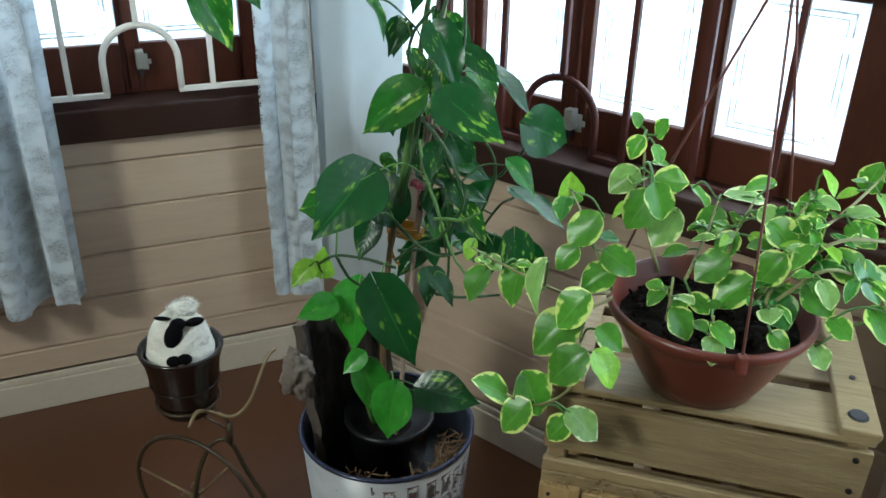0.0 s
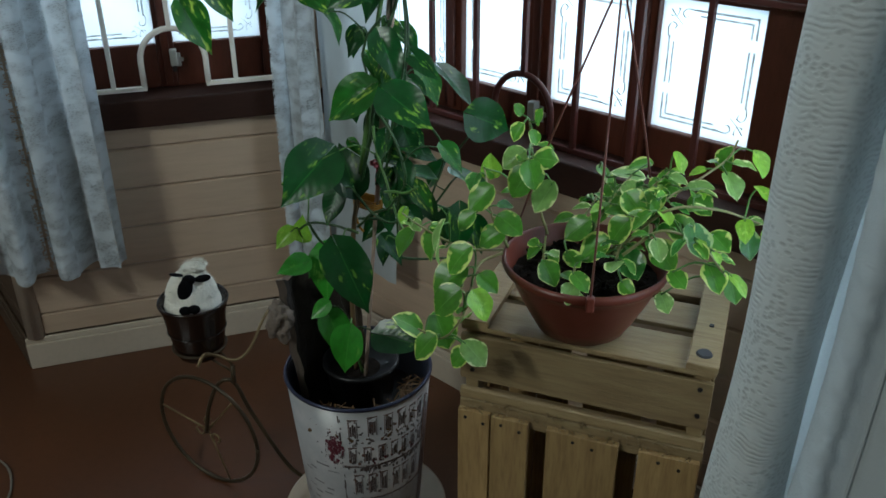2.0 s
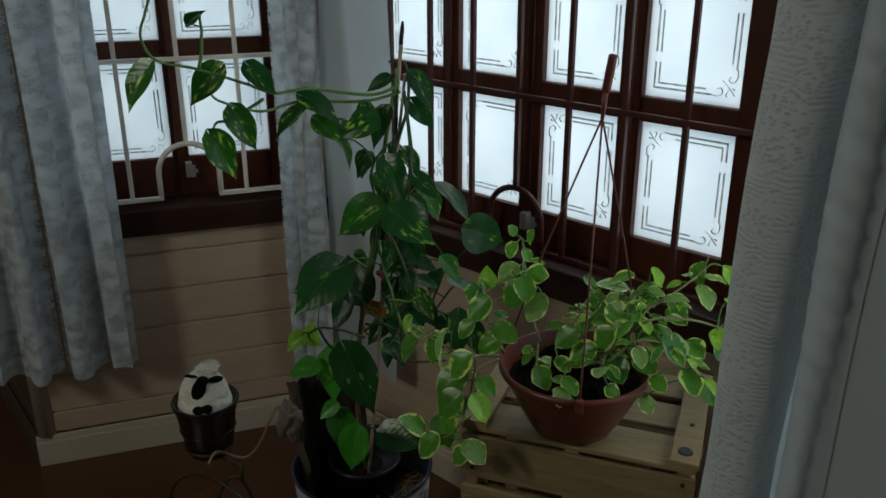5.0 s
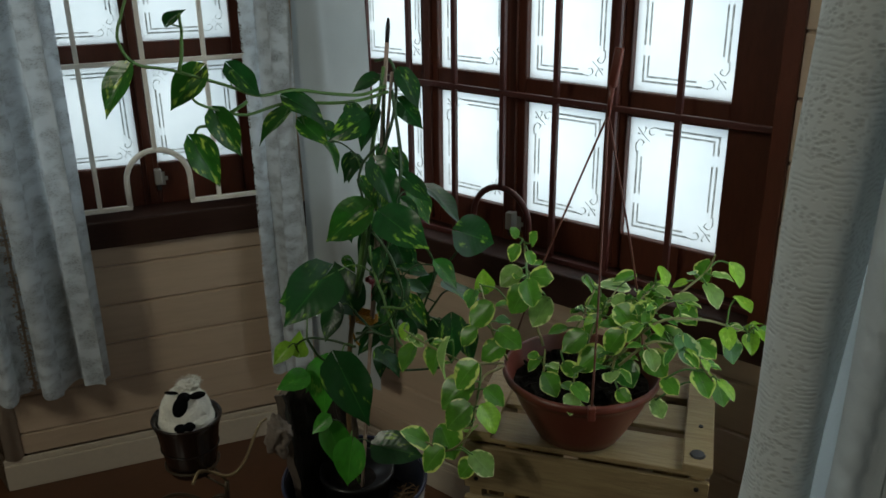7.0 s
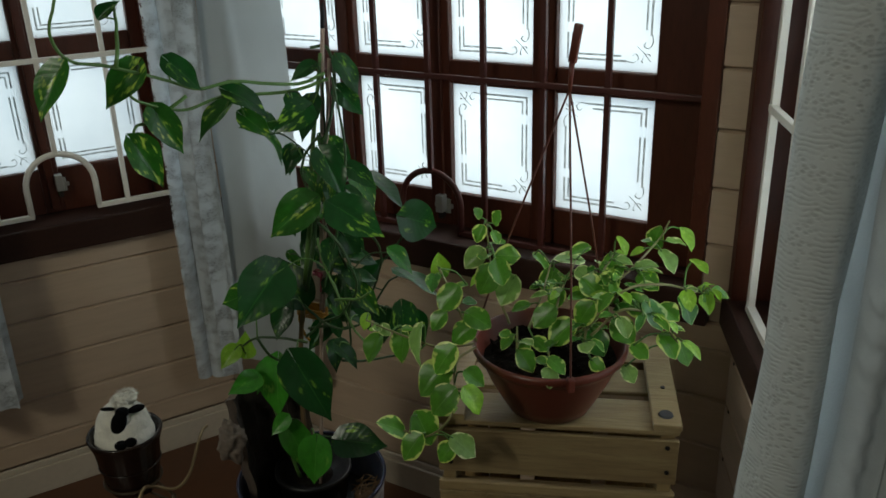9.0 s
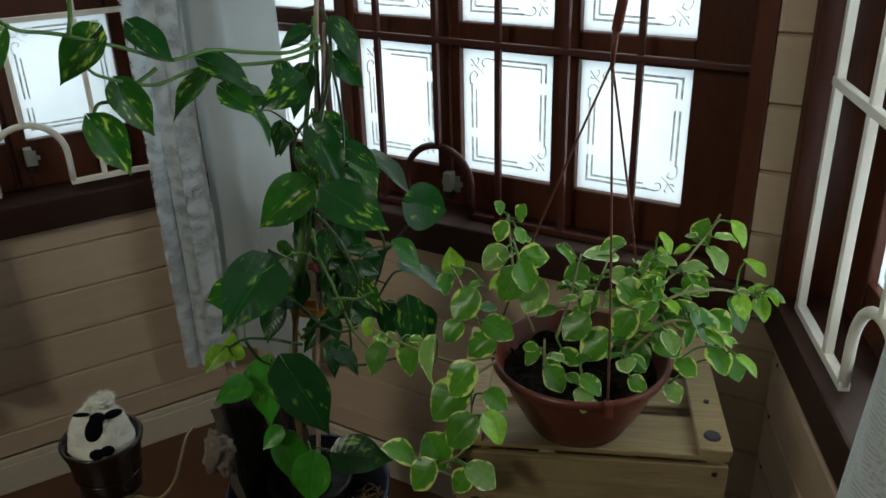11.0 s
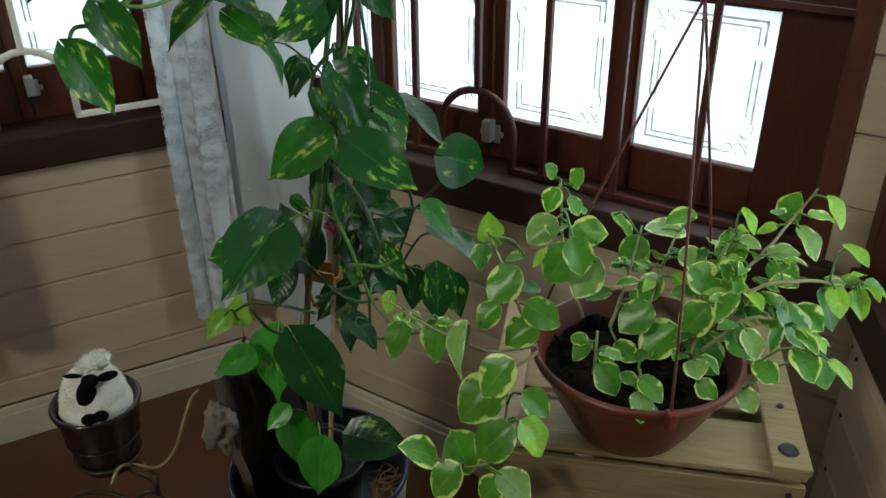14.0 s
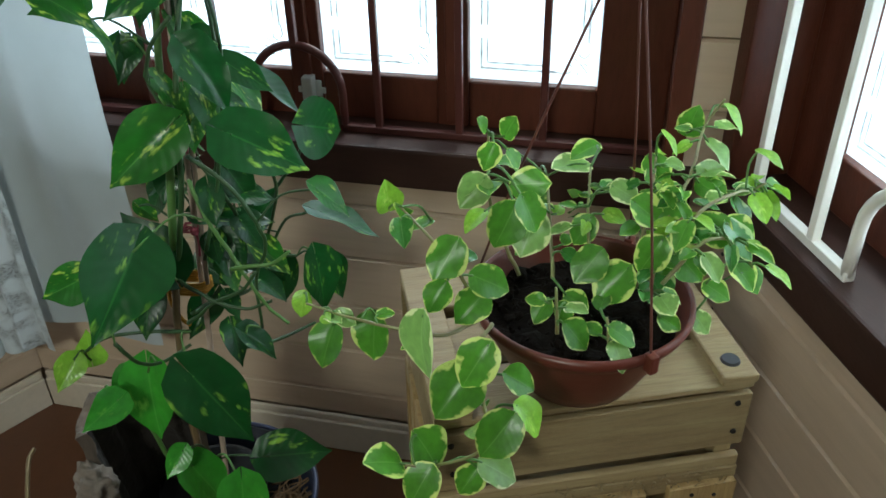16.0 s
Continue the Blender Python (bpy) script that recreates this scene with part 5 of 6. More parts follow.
for off in ((0.02, 0.015), (0.035, -0.01), (-0.02, 0.02)):
    stem(pothos, [(-0.785 + off[0] * 0.4, 0.99 + off[1], 0.88), (-0.77 + off[0], 1.01 + off[1], 1.02), (-0.765 + off[0] * 1.3, 1.03 + off[1], 1.16), (-0.77 + off[0] * 0.6, 1.04 + off[1] * 0.5, 1.30)], 0.0028, 0.0022, STALK_DARK)
# loose runners that loop out beside the stake
RUNNERS = (
    (STALK_DARK, ((-0.770, 0.985, 1.03), (-0.715, 0.975, 1.00), (-0.680, 0.97, 0.945), (-0.677, 0.97, 0.915), (-0.693, 0.965, 0.87), (-0.697, 0.965, 0.79))),
    (STALK, ((-0.770, 0.98, 1.00), (-0.752, 0.97, 0.955), (-0.728, 0.965, 0.915), (-0.704, 0.96, 0.875), (-0.680, 0.955, 0.838), (-0.652, 0.955, 0.812))),
    (STALK_DARK, ((-0.800, 0.955, 0.86), (-0.775, 0.95, 0.85), (-0.740, 0.95, 0.834), (-0.706, 0.955, 0.828), (-0.675, 0.96, 0.842))),
    (STALK_DARK, ((-0.800, 0.955, 0.79), (-0.775, 0.95, 0.812), (-0.750, 0.95, 0.836), (-0.712, 0.955, 0.856), (-0.690, 0.96, 0.885))),
    (STALK, ((-0.725, 0.96, 0.885), (-0.698, 0.96, 0.893), (-0.668, 0.965, 0.898), (-0.645, 0.97, 0.916))),
    (STALK_DARK, ((-0.800, 0.955, 0.775), (-0.850, 0.935, 0.782), (-0.905, 0.92, 0.776), (-0.940, 0.91, 0.752))),
)
for mat, line in RUNNERS:
    stem(pothos, line, 0.0030, 0.0022, mat)
VINES = [[(-0.769, 1.041, 1.308), (-0.793, 0.995, 1.295), (-0.818, 0.932, 1.305), (-0.839, 0.871, 1.318), (-0.850, 0.802, 1.317), (-0.862, 0.744, 1.342), (-0.881, 0.656, 1.377), (-0.889, 0.596, 1.395), (-0.883, 0.570, 1.438), (-0.874, 0.582, 1.483), (-0.863, 0.597, 1.528)], [(-0.765, 1.043, 1.297), (-0.795, 0.980, 1.285), (-0.834, 0.903, 1.289), (-0.854, 0.855, 1.293), (-0.865, 0.785, 1.284), (-0.879, 0.739, 1.297), (-0.885, 0.701, 1.315), (-0.882, 0.688, 1.330)], [(-0.863, 0.787, 1.307), (-0.887, 0.729, 1.275), (-0.897, 0.702, 1.270), (-0.902, 0.695, 1.242)], [(-0.874, 0.666, 1.374), (-0.869, 0.673, 1.424), (-0.859, 0.668, 1.467)]]
for line in VINES:
    stem(pothos, line, 0.0034, 0.0022, STALK)
TENDRILS = [[(-0.777, 1.034, 1.092), (-0.736, 1.072, 1.009), (-0.723, 1.120, 0.926), (-0.746, 1.114, 0.831), (-0.750, 1.083, 0.804)], [(-0.771, 1.008, 1.017), (-0.738, 1.011, 0.950), (-0.752, 1.077, 0.859), (-0.746, 1.103, 0.815), (-0.714, 1.137, 0.791)], [(-0.784, 0.944, 0.816), (-0.785, 0.996, 0.797), (-0.764, 1.085, 0.766), (-0.737, 1.150, 0.837), (-0.680, 1.115, 0.884)], [(-0.746, 1.166, 0.890), (-0.710, 1.174, 0.937), (-0.704, 1.193, 0.964)], [(-0.859, 0.876, 0.807), (-0.851, 0.896, 0.762), (-0.836, 0.926, 0.738), (-0.804, 0.956, 0.751)], [(-0.734, 0.979, 0.739), (-0.705, 1.014, 0.728), (-0.668, 1.071, 0.722)], [(-0.769, 1.008, 1.196), (-0.797, 0.996, 1.158), (-0.803, 0.989, 1.118), (-0.782, 0.987, 1.077)]]
for line in TENDRILS:
    stem(pothos, line, 0.003, 0.0022, STALK_DARK)
leaf(pothos, (-0.782, 0.980, 1.070), (-0.852, 0.928, 1.005), (0.587, -0.475, 0.656), 0.72, "light")
leaf(pothos, (-0.691, 0.949, 1.085), (-0.603, 0.968, 1.037), (0.485, -0.586, 0.649), 0.80, "green")
leaf(pothos, (-0.741, 0.980, 1.170), (-0.691, 0.976, 1.099), (0.685, -0.523, 0.508), 0.68, "green")
leaf(pothos, (-0.770, 1.167, 1.069), (-0.690, 1.176, 1.014), (0.549, 0.130, 0.826), 0.68, "green")
leaf(pothos, (-0.695, 1.177, 0.989), (-0.650, 1.252, 0.950), (0.250, -0.850, 0.450), 0.95, "green")
leaf(pothos, (-0.759, 1.103, 1.086), (-0.714, 1.099, 1.024), (0.789, -0.218, 0.574), 0.68, "light")
leaf(pothos, (-0.755, 1.064, 1.076), (-0.716, 1.072, 1.055), (0.511, -0.293, 0.808), 0.68, "green")
leaf(pothos, (-0.831, 1.013, 1.160), (-0.836, 0.979, 1.121), (0.526, -0.685, 0.505), 0.68, "green")
leaf(pothos, (-0.792, 1.040, 1.181), (-0.764, 1.035, 1.136), (0.829, -0.190, 0.525), 0.68, "light")
leaf(pothos, (-0.778, 1.075, 1.155), (-0.748, 1.077, 1.127), (0.576, -0.601, 0.555), 0.68, "green")
leaf(pothos, (-0.851, 0.969, 1.223), (-0.873, 0.911, 1.225), (0.807, -0.287, 0.515), 0.68, "light")
leaf(pothos, (-0.734, 0.937, 1.266), (-0.757, 0.878, 1.238), (0.728, -0.505, 0.463), 0.80, "green")
leaf(pothos, (-0.834, 0.934, 1.212), (-0.788, 0.942, 1.169), (0.609, 0.315, 0.727), 0.68, "light")
leaf(pothos, (-0.806, 1.003, 1.123), (-0.776, 1.002, 1.082), (0.799, -0.158, 0.580), 0.68, "light")
leaf(pothos, (-0.837, 1.052, 0.991), (-0.839, 1.017, 0.934), (0.433, -0.773, 0.464), 0.68, "green")
leaf(pothos, (-0.866, 1.001, 0.941), (-0.842, 1.007, 0.915), (0.684, -0.454, 0.570), 0.68, "light")
leaf(pothos, (-0.798, 0.882, 0.960), (-0.803, 0.779, 0.892), (0.660, -0.630, 0.400), 0.82, "green")
leaf(pothos, (-0.813, 0.960, 0.866), (-0.870, 0.974, 0.948), (0.800, -0.560, 0.200), 0.78, "green")
leaf(pothos, (-0.829, 0.931, 0.865), (-0.828, 0.896, 0.801), (0.420, -0.791, 0.446), 0.68, "green")
leaf(pothos, (-0.853, 1.102, 0.774), (-0.767, 1.132, 0.775), (0.210, -0.624, 0.753), 0.68, "green")
leaf(pothos, (-0.674, 1.116, 0.810), (-0.653, 1.094, 0.723), (0.725, -0.603, 0.334), 0.68, "green")
leaf(pothos, (-0.755, 0.866, 0.786), (-0.685, 0.873, 0.670), (0.760, -0.600, 0.240), 0.68, "green")
leaf(pothos, (-0.860, 0.926, 0.724), (-0.847, 0.887, 0.618), (0.243, -0.900, 0.361), 0.68, "mid")
leaf(pothos, (-0.775, 0.843, 0.668), (-0.786, 0.810, 0.644), (0.443, -0.611, 0.656), 0.80, "mid")
leaf(pothos, (-0.774, 0.847, 0.637), (-0.730, 0.854, 0.554), (0.842, -0.326, 0.430), 0.68, "mid")
leaf(pothos, (-0.687, 0.825, 0.649), (-0.681, 0.798, 0.570), (0.505, -0.804, 0.313), 0.80, "mid")
leaf(pothos, (-0.698, 0.913, 0.598), (-0.611, 0.947, 0.595), (0.258, -0.606, 0.752), 0.80, "green")
leaf(pothos, (-0.940, 0.918, 0.729), (-0.929, 0.910, 0.782), (0.509, -0.832, -0.222), 0.80, "young")
leaf(pothos, (-0.947, 0.897, 0.751), (-0.956, 0.858, 0.721), (0.546, -0.569, 0.615), 0.80, "young")
leaf(pothos, (-0.874, 0.872, 0.713), (-0.894, 0.815, 0.705), (0.608, -0.320, 0.726), 0.80, "mid")
leaf(pothos, (-0.892, 0.930, 0.710), (-0.897, 0.892, 0.659), (0.334, -0.765, 0.550), 0.68, "mid")
leaf(pothos, (-0.618, 1.011, 0.988), (-0.573, 1.016, 0.952), (0.620, -0.218, 0.754), 0.68, "light")
leaf(pothos, (-0.648, 1.080, 0.911), (-0.563, 1.094, 0.874), (0.362, 0.171, 0.916), 0.68, "green")
leaf(pothos, (-0.752, 1.024, 0.962), (-0.694, 1.041, 0.946), (0.335, -0.300, 0.893), 0.68, "green")
leaf(pothos, (-0.795, 1.021, 0.924), (-0.730, 1.042, 0.911), (0.282, -0.310, 0.908), 0.68, "green")
leaf(pothos, (-0.800, 1.095, 0.870), (-0.730, 1.117, 0.864), (0.129, -0.135, 0.982), 0.68, "green")
leaf(pothos, (-0.762, 1.048, 0.985), (-0.733, 1.041, 0.926), (0.871, 0.262, 0.415), 0.68, "green")
leaf(pothos, (-0.775, 1.139, 0.841), (-0.738, 1.141, 0.904), (-0.270, -0.945, 0.185), 0.68, "green")
leaf(pothos, (-0.761, 1.086, 0.830), (-0.711, 1.092, 0.777), (0.666, -0.488, 0.564), 0.68, "green")
leaf(pothos, (-0.863, 1.006, 1.025), (-0.841, 1.003, 0.984), (0.788, -0.410, 0.460), 0.68, "green")
leaf(pothos, (-0.795, 1.022, 0.791), (-0.816, 0.969, 0.748), (0.311, -0.674, 0.670), 0.68, "green")
leaf(pothos, (-0.746, 1.158, 0.765), (-0.743, 1.131, 0.699), (0.290, -0.881, 0.373), 0.68, "green")
leaf(pothos, (-0.897, 0.965, 0.677), (-0.908, 0.931, 0.653), (0.388, -0.609, 0.692), 0.68, "green")
leaf(pothos, (-0.683, 1.166, 0.768), (-0.647, 1.160, 0.703), (0.696, -0.563, 0.446), 0.68, "green")
leaf(pothos, (-0.716, 0.948, 0.793), (-0.673, 0.958, 0.750), (0.712, -0.047, 0.701), 0.68, "green")
leaf(pothos, (-0.902, 0.909, 0.883), (-0.962, 0.889, 0.853), (0.600, -0.600, 0.520), 0.80, "light")
leaf(pothos, (-0.891, 0.581, 1.384), (-0.908, 0.537, 1.316), (0.281, -0.838, 0.468), 0.64, "light")
leaf(pothos, (-0.880, 0.705, 1.367), (-0.907, 0.655, 1.309), (0.679, -0.681, 0.276), 0.64, "light")
leaf(pothos, (-0.868, 0.765, 1.367), (-0.830, 0.793, 1.318), (0.811, -0.433, 0.394), 0.64, "green")
leaf(pothos, (-0.881, 0.733, 1.289), (-0.850, 0.753, 1.217), (0.813, -0.549, 0.192), 0.64, "light")
leaf(pothos, (-0.892, 0.689, 1.245), (-0.859, 0.714, 1.169), (0.886, -0.383, 0.263), 0.64, "light")
leaf(pothos, (-0.848, 0.862, 1.274), (-0.884, 0.810, 1.227), (-0.016, -0.667, 0.745), 0.64, "light")
leaf(pothos, (-0.845, 0.867, 1.301), (-0.787, 0.909, 1.267), (0.628, -0.285, 0.724), 0.64, "green")
leaf(pothos, (-0.840, 0.890, 1.253), (-0.799, 0.916, 1.213), (0.737, -0.526, 0.424), 0.64, "light")
leaf(pothos, (-0.800, 0.976, 1.273), (-0.771, 0.988, 1.224), (0.744, -0.598, 0.297), 0.64, "green")
leaf(pothos, (-0.836, 1.003, 1.165), (-0.836, 0.989, 1.114), (0.513, -0.830, 0.218), 0.64, "green")
leaf(pothos, (-0.790, 1.032, 1.322), (-0.817, 0.996, 1.299), (0.359, -0.685, 0.635), 0.64, "green")
leaf(pothos, (-0.769, 1.087, 1.323), (-0.735, 1.100, 1.259), (0.848, -0.364, 0.386), 0.64, "green")
leaf(pothos, (-0.775, 1.087, 1.267), (-0.734, 1.106, 1.217), (0.646, -0.715, 0.267), 0.64, "green")
leaf(pothos, (-0.787, 1.025, 1.256), (-0.807, 0.995, 1.184), (0.140, -0.928, 0.345), 0.64, "green")
leaf(pothos, (-0.800, 1.090, 1.162), (-0.770, 1.101, 1.115), (0.669, -0.690, 0.277), 0.64, "light")
leaf(pothos, (-0.879, 0.658, 1.452), (-0.855, 0.672, 1.475), (0.278, -0.916, 0.289), 0.64, "green")
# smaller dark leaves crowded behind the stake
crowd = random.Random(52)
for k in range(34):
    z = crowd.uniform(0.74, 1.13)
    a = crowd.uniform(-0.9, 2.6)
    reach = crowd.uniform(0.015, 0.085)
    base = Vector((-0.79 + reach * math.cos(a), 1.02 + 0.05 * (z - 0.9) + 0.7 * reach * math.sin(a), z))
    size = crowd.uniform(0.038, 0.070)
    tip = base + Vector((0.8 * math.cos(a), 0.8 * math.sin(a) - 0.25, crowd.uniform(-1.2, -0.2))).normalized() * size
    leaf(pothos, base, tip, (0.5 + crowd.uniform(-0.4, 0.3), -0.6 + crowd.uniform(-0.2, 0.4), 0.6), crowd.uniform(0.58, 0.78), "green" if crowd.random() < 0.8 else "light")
STEMS = [[(-0.356, 0.981, 0.912), (-0.386, 0.981, 0.980), (-0.396, 0.985, 1.032), (-0.393, 0.968, 1.099)], [(-0.390, 0.923, 0.897), (-0.415, 0.907, 0.956), (-0.463, 0.953, 0.975), (-0.504, 0.993, 0.983)], [(-0.385, 0.904, 0.902), (-0.417, 0.856, 0.910), (-0.463, 0.844, 0.918), (-0.523, 0.850, 0.921), (-0.587, 0.876, 0.912)], [(-0.373, 0.887, 0.907), (-0.384, 0.845, 0.899), (-0.369, 0.808, 0.872), (-0.357, 0.770, 0.838), (-0.419, 0.792, 0.771), (-0.447, 0.771, 0.788)], [(-0.221, 0.961, 0.926), (-0.196, 0.999, 0.990), (-0.172, 1.059, 1.020), (-0.155, 1.156, 1.042), (-0.138, 1.151, 1.082)], [(-0.208, 0.953, 0.943), (-0.161, 1.001, 1.008), (-0.115, 1.072, 1.000), (-0.083, 1.173, 0.951), (-0.067, 1.171, 0.964)], [(-0.193, 0.946, 0.945), (-0.152, 0.977, 0.987), (-0.110, 1.018, 0.963), (-0.080, 1.061, 0.902)], [(-0.263, 0.949, 0.909), (-0.281, 1.021, 0.961), (-0.288, 1.110, 0.997)], [(-0.227, 0.959, 0.925), (-0.214, 1.029, 1.007), (-0.211, 1.090, 1.029)], [(-0.203, 0.944, 0.927), (-0.204, 0.957, 0.967)], [(-0.300, 0.896, 0.898), (-0.306, 0.908, 0.952)], [(-0.242, 0.893, 0.890), (-0.248, 0.906, 0.921)], [(-0.316, 0.975, 0.917), (-0.330, 1.060, 0.942), (-0.343, 1.124, 0.972)]]
for line in STEMS:
    stem(peperomia, line, 0.0026, 0.0015, STALK_PALE)
leaf(peperomia, (-0.392, 0.948, 1.114), (-0.399, 0.937, 1.132), (0.945, -0.228, 0.233), 0.86, "margin")
leaf(peperomia, (-0.375, 0.962, 1.101), (-0.363, 0.959, 1.127), (-0.449, -0.890, 0.085), 0.86, "margin")
leaf(peperomia, (-0.382, 0.938, 1.104), (-0.390, 0.922, 1.080), (0.122, -0.848, 0.516), 0.86, "margin")
leaf(peperomia, (-0.368, 0.943, 1.096), (-0.354, 0.939, 1.077), (0.730, -0.359, 0.582), 0.86, "margin")
leaf(peperomia, (-0.395, 0.962, 1.051), (-0.418, 0.934, 1.025), (0.223, -0.751, 0.622), 0.86, "pale")
leaf(peperomia, (-0.364, 0.948, 1.052), (-0.321, 0.949, 1.058), (-0.049, -0.850, 0.524), 0.86, "margin")
leaf(peperomia, (-0.355, 0.925, 1.043), (-0.372, 0.897, 1.001), (0.229, -0.851, 0.473), 0.86, "margin")
leaf(peperomia, (-0.348, 0.913, 1.060), (-0.327, 0.905, 1.022), (0.635, -0.612, 0.472), 0.86, "margin")
leaf(peperomia, (-0.335, 0.960, 1.014), (-0.350, 0.933, 0.969), (-0.009, -0.859, 0.512), 0.86, "pale")
leaf(peperomia, (-0.537, 1.052, 0.941), (-0.533, 1.041, 0.984), (0.624, -0.742, -0.244), 0.86, "young")
leaf(peperomia, (-0.480, 1.055, 0.930), (-0.501, 1.034, 0.930), (0.003, -0.020, 1.000), 0.86, "margin")
leaf(peperomia, (-0.415, 0.908, 1.001), (-0.436, 0.877, 0.962), (0.096, -0.798, 0.595), 0.86, "margin")
leaf(peperomia, (-0.422, 0.876, 0.965), (-0.438, 0.853, 0.939), (0.056, -0.756, 0.652), 0.86, "margin")
leaf(peperomia, (-0.401, 0.909, 0.955), (-0.356, 0.912, 0.939), (0.275, -0.653, 0.705), 0.86, "margin")
leaf(peperomia, (-0.384, 0.904, 0.937), (-0.411, 0.873, 0.913), (0.225, -0.708, 0.669), 0.86, "margin")
leaf(peperomia, (-0.505, 0.879, 0.909), (-0.509, 0.854, 0.856), (-0.273, -0.864, 0.423), 0.86, "margin")
leaf(peperomia, (-0.552, 0.869, 0.895), (-0.565, 0.836, 0.853), (-0.249, -0.732, 0.634), 0.86, "margin")
leaf(peperomia, (-0.432, 0.818, 0.966), (-0.441, 0.786, 0.901), (-0.666, -0.627, 0.403), 0.86, "pale")
leaf(peperomia, (-0.597, 0.897, 0.913), (-0.601, 0.882, 0.885), (-0.109, -0.856, 0.506), 0.86, "young")
leaf(peperomia, (-0.359, 0.796, 0.956), (-0.383, 0.764, 0.920), (0.070, -0.768, 0.636), 0.86, "margin")
leaf(peperomia, (-0.377, 0.808, 0.911), (-0.411, 0.764, 0.873), (0.085, -0.692, 0.717), 0.86, "margin")
leaf(peperomia, (-0.325, 0.736, 0.922), (-0.351, 0.704, 0.888), (0.173, -0.778, 0.604), 0.86, "margin")
leaf(peperomia, (-0.345, 0.802, 0.913), (-0.311, 0.804, 0.896), (0.415, -0.455, 0.788), 0.86, "margin")
leaf(peperomia, (-0.328, 0.768, 0.905), (-0.293, 0.768, 0.875), (0.633, -0.254, 0.732), 0.86, "young")
leaf(peperomia, (-0.447, 0.811, 0.799), (-0.413, 0.810, 0.744), (0.707, -0.549, 0.446), 0.86, "margin")
leaf(peperomia, (-0.458, 0.791, 0.767), (-0.481, 0.759, 0.807), (0.720, 0.293, 0.629), 0.86, "margin")
leaf(peperomia, (-0.420, 0.783, 0.781), (-0.441, 0.751, 0.745), (0.012, -0.753, 0.658), 0.86, "margin")
leaf(peperomia, (-0.372, 0.809, 0.764), (-0.391, 0.786, 0.735), (0.061, -0.799, 0.599), 0.86, "margin")
leaf(peperomia, (-0.369, 0.797, 0.785), (-0.327, 0.801, 0.758), (0.520, -0.327, 0.789), 0.86, "pale")
leaf(peperomia, (-0.293, 0.888, 0.920), (-0.263, 0.883, 0.892), (0.539, -0.516, 0.665), 0.86, "margin")
leaf(peperomia, (-0.312, 0.907, 0.935), (-0.328, 0.889, 0.914), (-0.307, -0.608, 0.732), 0.86, "margin")
leaf(peperomia, (-0.296, 0.924, 0.923), (-0.297, 0.915, 0.898), (-0.073, -0.939, 0.337), 0.86, "margin")
leaf(peperomia, (-0.299, 0.956, 0.909), (-0.269, 0.952, 0.895), (0.362, -0.516, 0.776), 0.86, "margin")
leaf(peperomia, (-0.365, 1.192, 0.932), (-0.371, 1.170, 0.882), (0.154, -0.908, 0.389), 0.86, "margin")
leaf(peperomia, (-0.293, 1.159, 0.976), (-0.338, 1.126, 0.985), (0.194, -0.005, 0.981), 0.86, "pale")
leaf(peperomia, (-0.282, 1.161, 1.004), (-0.315, 1.137, 1.001), (0.071, -0.230, 0.971), 0.86, "margin")
leaf(peperomia, (-0.417, 1.210, 0.948), (-0.379, 1.205, 0.921), (0.592, 0.153, 0.791), 0.86, "margin")
leaf(peperomia, (-0.221, 1.093, 1.026), (-0.193, 1.081, 0.996), (0.247, -0.812, 0.529), 0.86, "margin")
leaf(peperomia, (-0.182, 1.025, 1.020), (-0.210, 1.001, 0.993), (0.111, -0.812, 0.573), 0.86, "margin")
leaf(peperomia, (-0.230, 0.964, 0.952), (-0.263, 0.935, 0.917), (-0.085, -0.739, 0.668), 0.86, "margin")
leaf(peperomia, (-0.262, 0.956, 0.976), (-0.288, 0.931, 0.944), (0.032, -0.795, 0.606), 0.86, "margin")
leaf(peperomia, (-0.211, 0.983, 0.936), (-0.178, 0.972, 0.898), (0.369, -0.743, 0.558), 0.86, "dark")
leaf(peperomia, (-0.180, 1.019, 0.943), (-0.141, 1.006, 0.915), (0.212, -0.748, 0.628), 0.86, "margin")
leaf(peperomia, (-0.160, 1.016, 0.992), (-0.117, 1.003, 0.971), (0.131, -0.697, 0.705), 0.86, "margin")
leaf(peperomia, (-0.128, 1.018, 0.991), (-0.093, 1.001, 0.953), (0.630, -0.286, 0.722), 0.86, "dark")
leaf(peperomia, (-0.107, 1.156, 0.947), (-0.079, 1.137, 0.904), (0.765, -0.226, 0.603), 0.86, "dark")
leaf(peperomia, (-0.174, 1.190, 1.014), (-0.165, 1.178, 1.054), (-0.205, -0.950, -0.234), 0.86, "margin")
leaf(peperomia, (-0.131, 1.207, 1.051), (-0.101, 1.190, 1.022), (0.669, -0.057, 0.741), 0.86, "young")
leaf(peperomia, (-0.092, 1.141, 1.023), (-0.058, 1.126, 1.012), (0.337, 0.044, 0.940), 0.86, "young")
leaf(peperomia, (-0.095, 1.203, 0.941), (-0.061, 1.190, 0.947), (-0.144, 0.041, 0.989), 0.86, "young")
leaf(peperomia, (-0.150, 1.156, 1.024), (-0.116, 1.141, 0.995), (0.597, -0.149, 0.788), 0.86, "pale")
leaf(peperomia, (-0.208, 1.096, 1.060), (-0.185, 1.086, 1.035), (0.723, 0.009, 0.691), 0.86, "young")
leaf(peperomia, (-0.198, 0.961, 0.996), (-0.219, 0.939, 0.960), (0.028, -0.860, 0.510), 0.86, "margin")
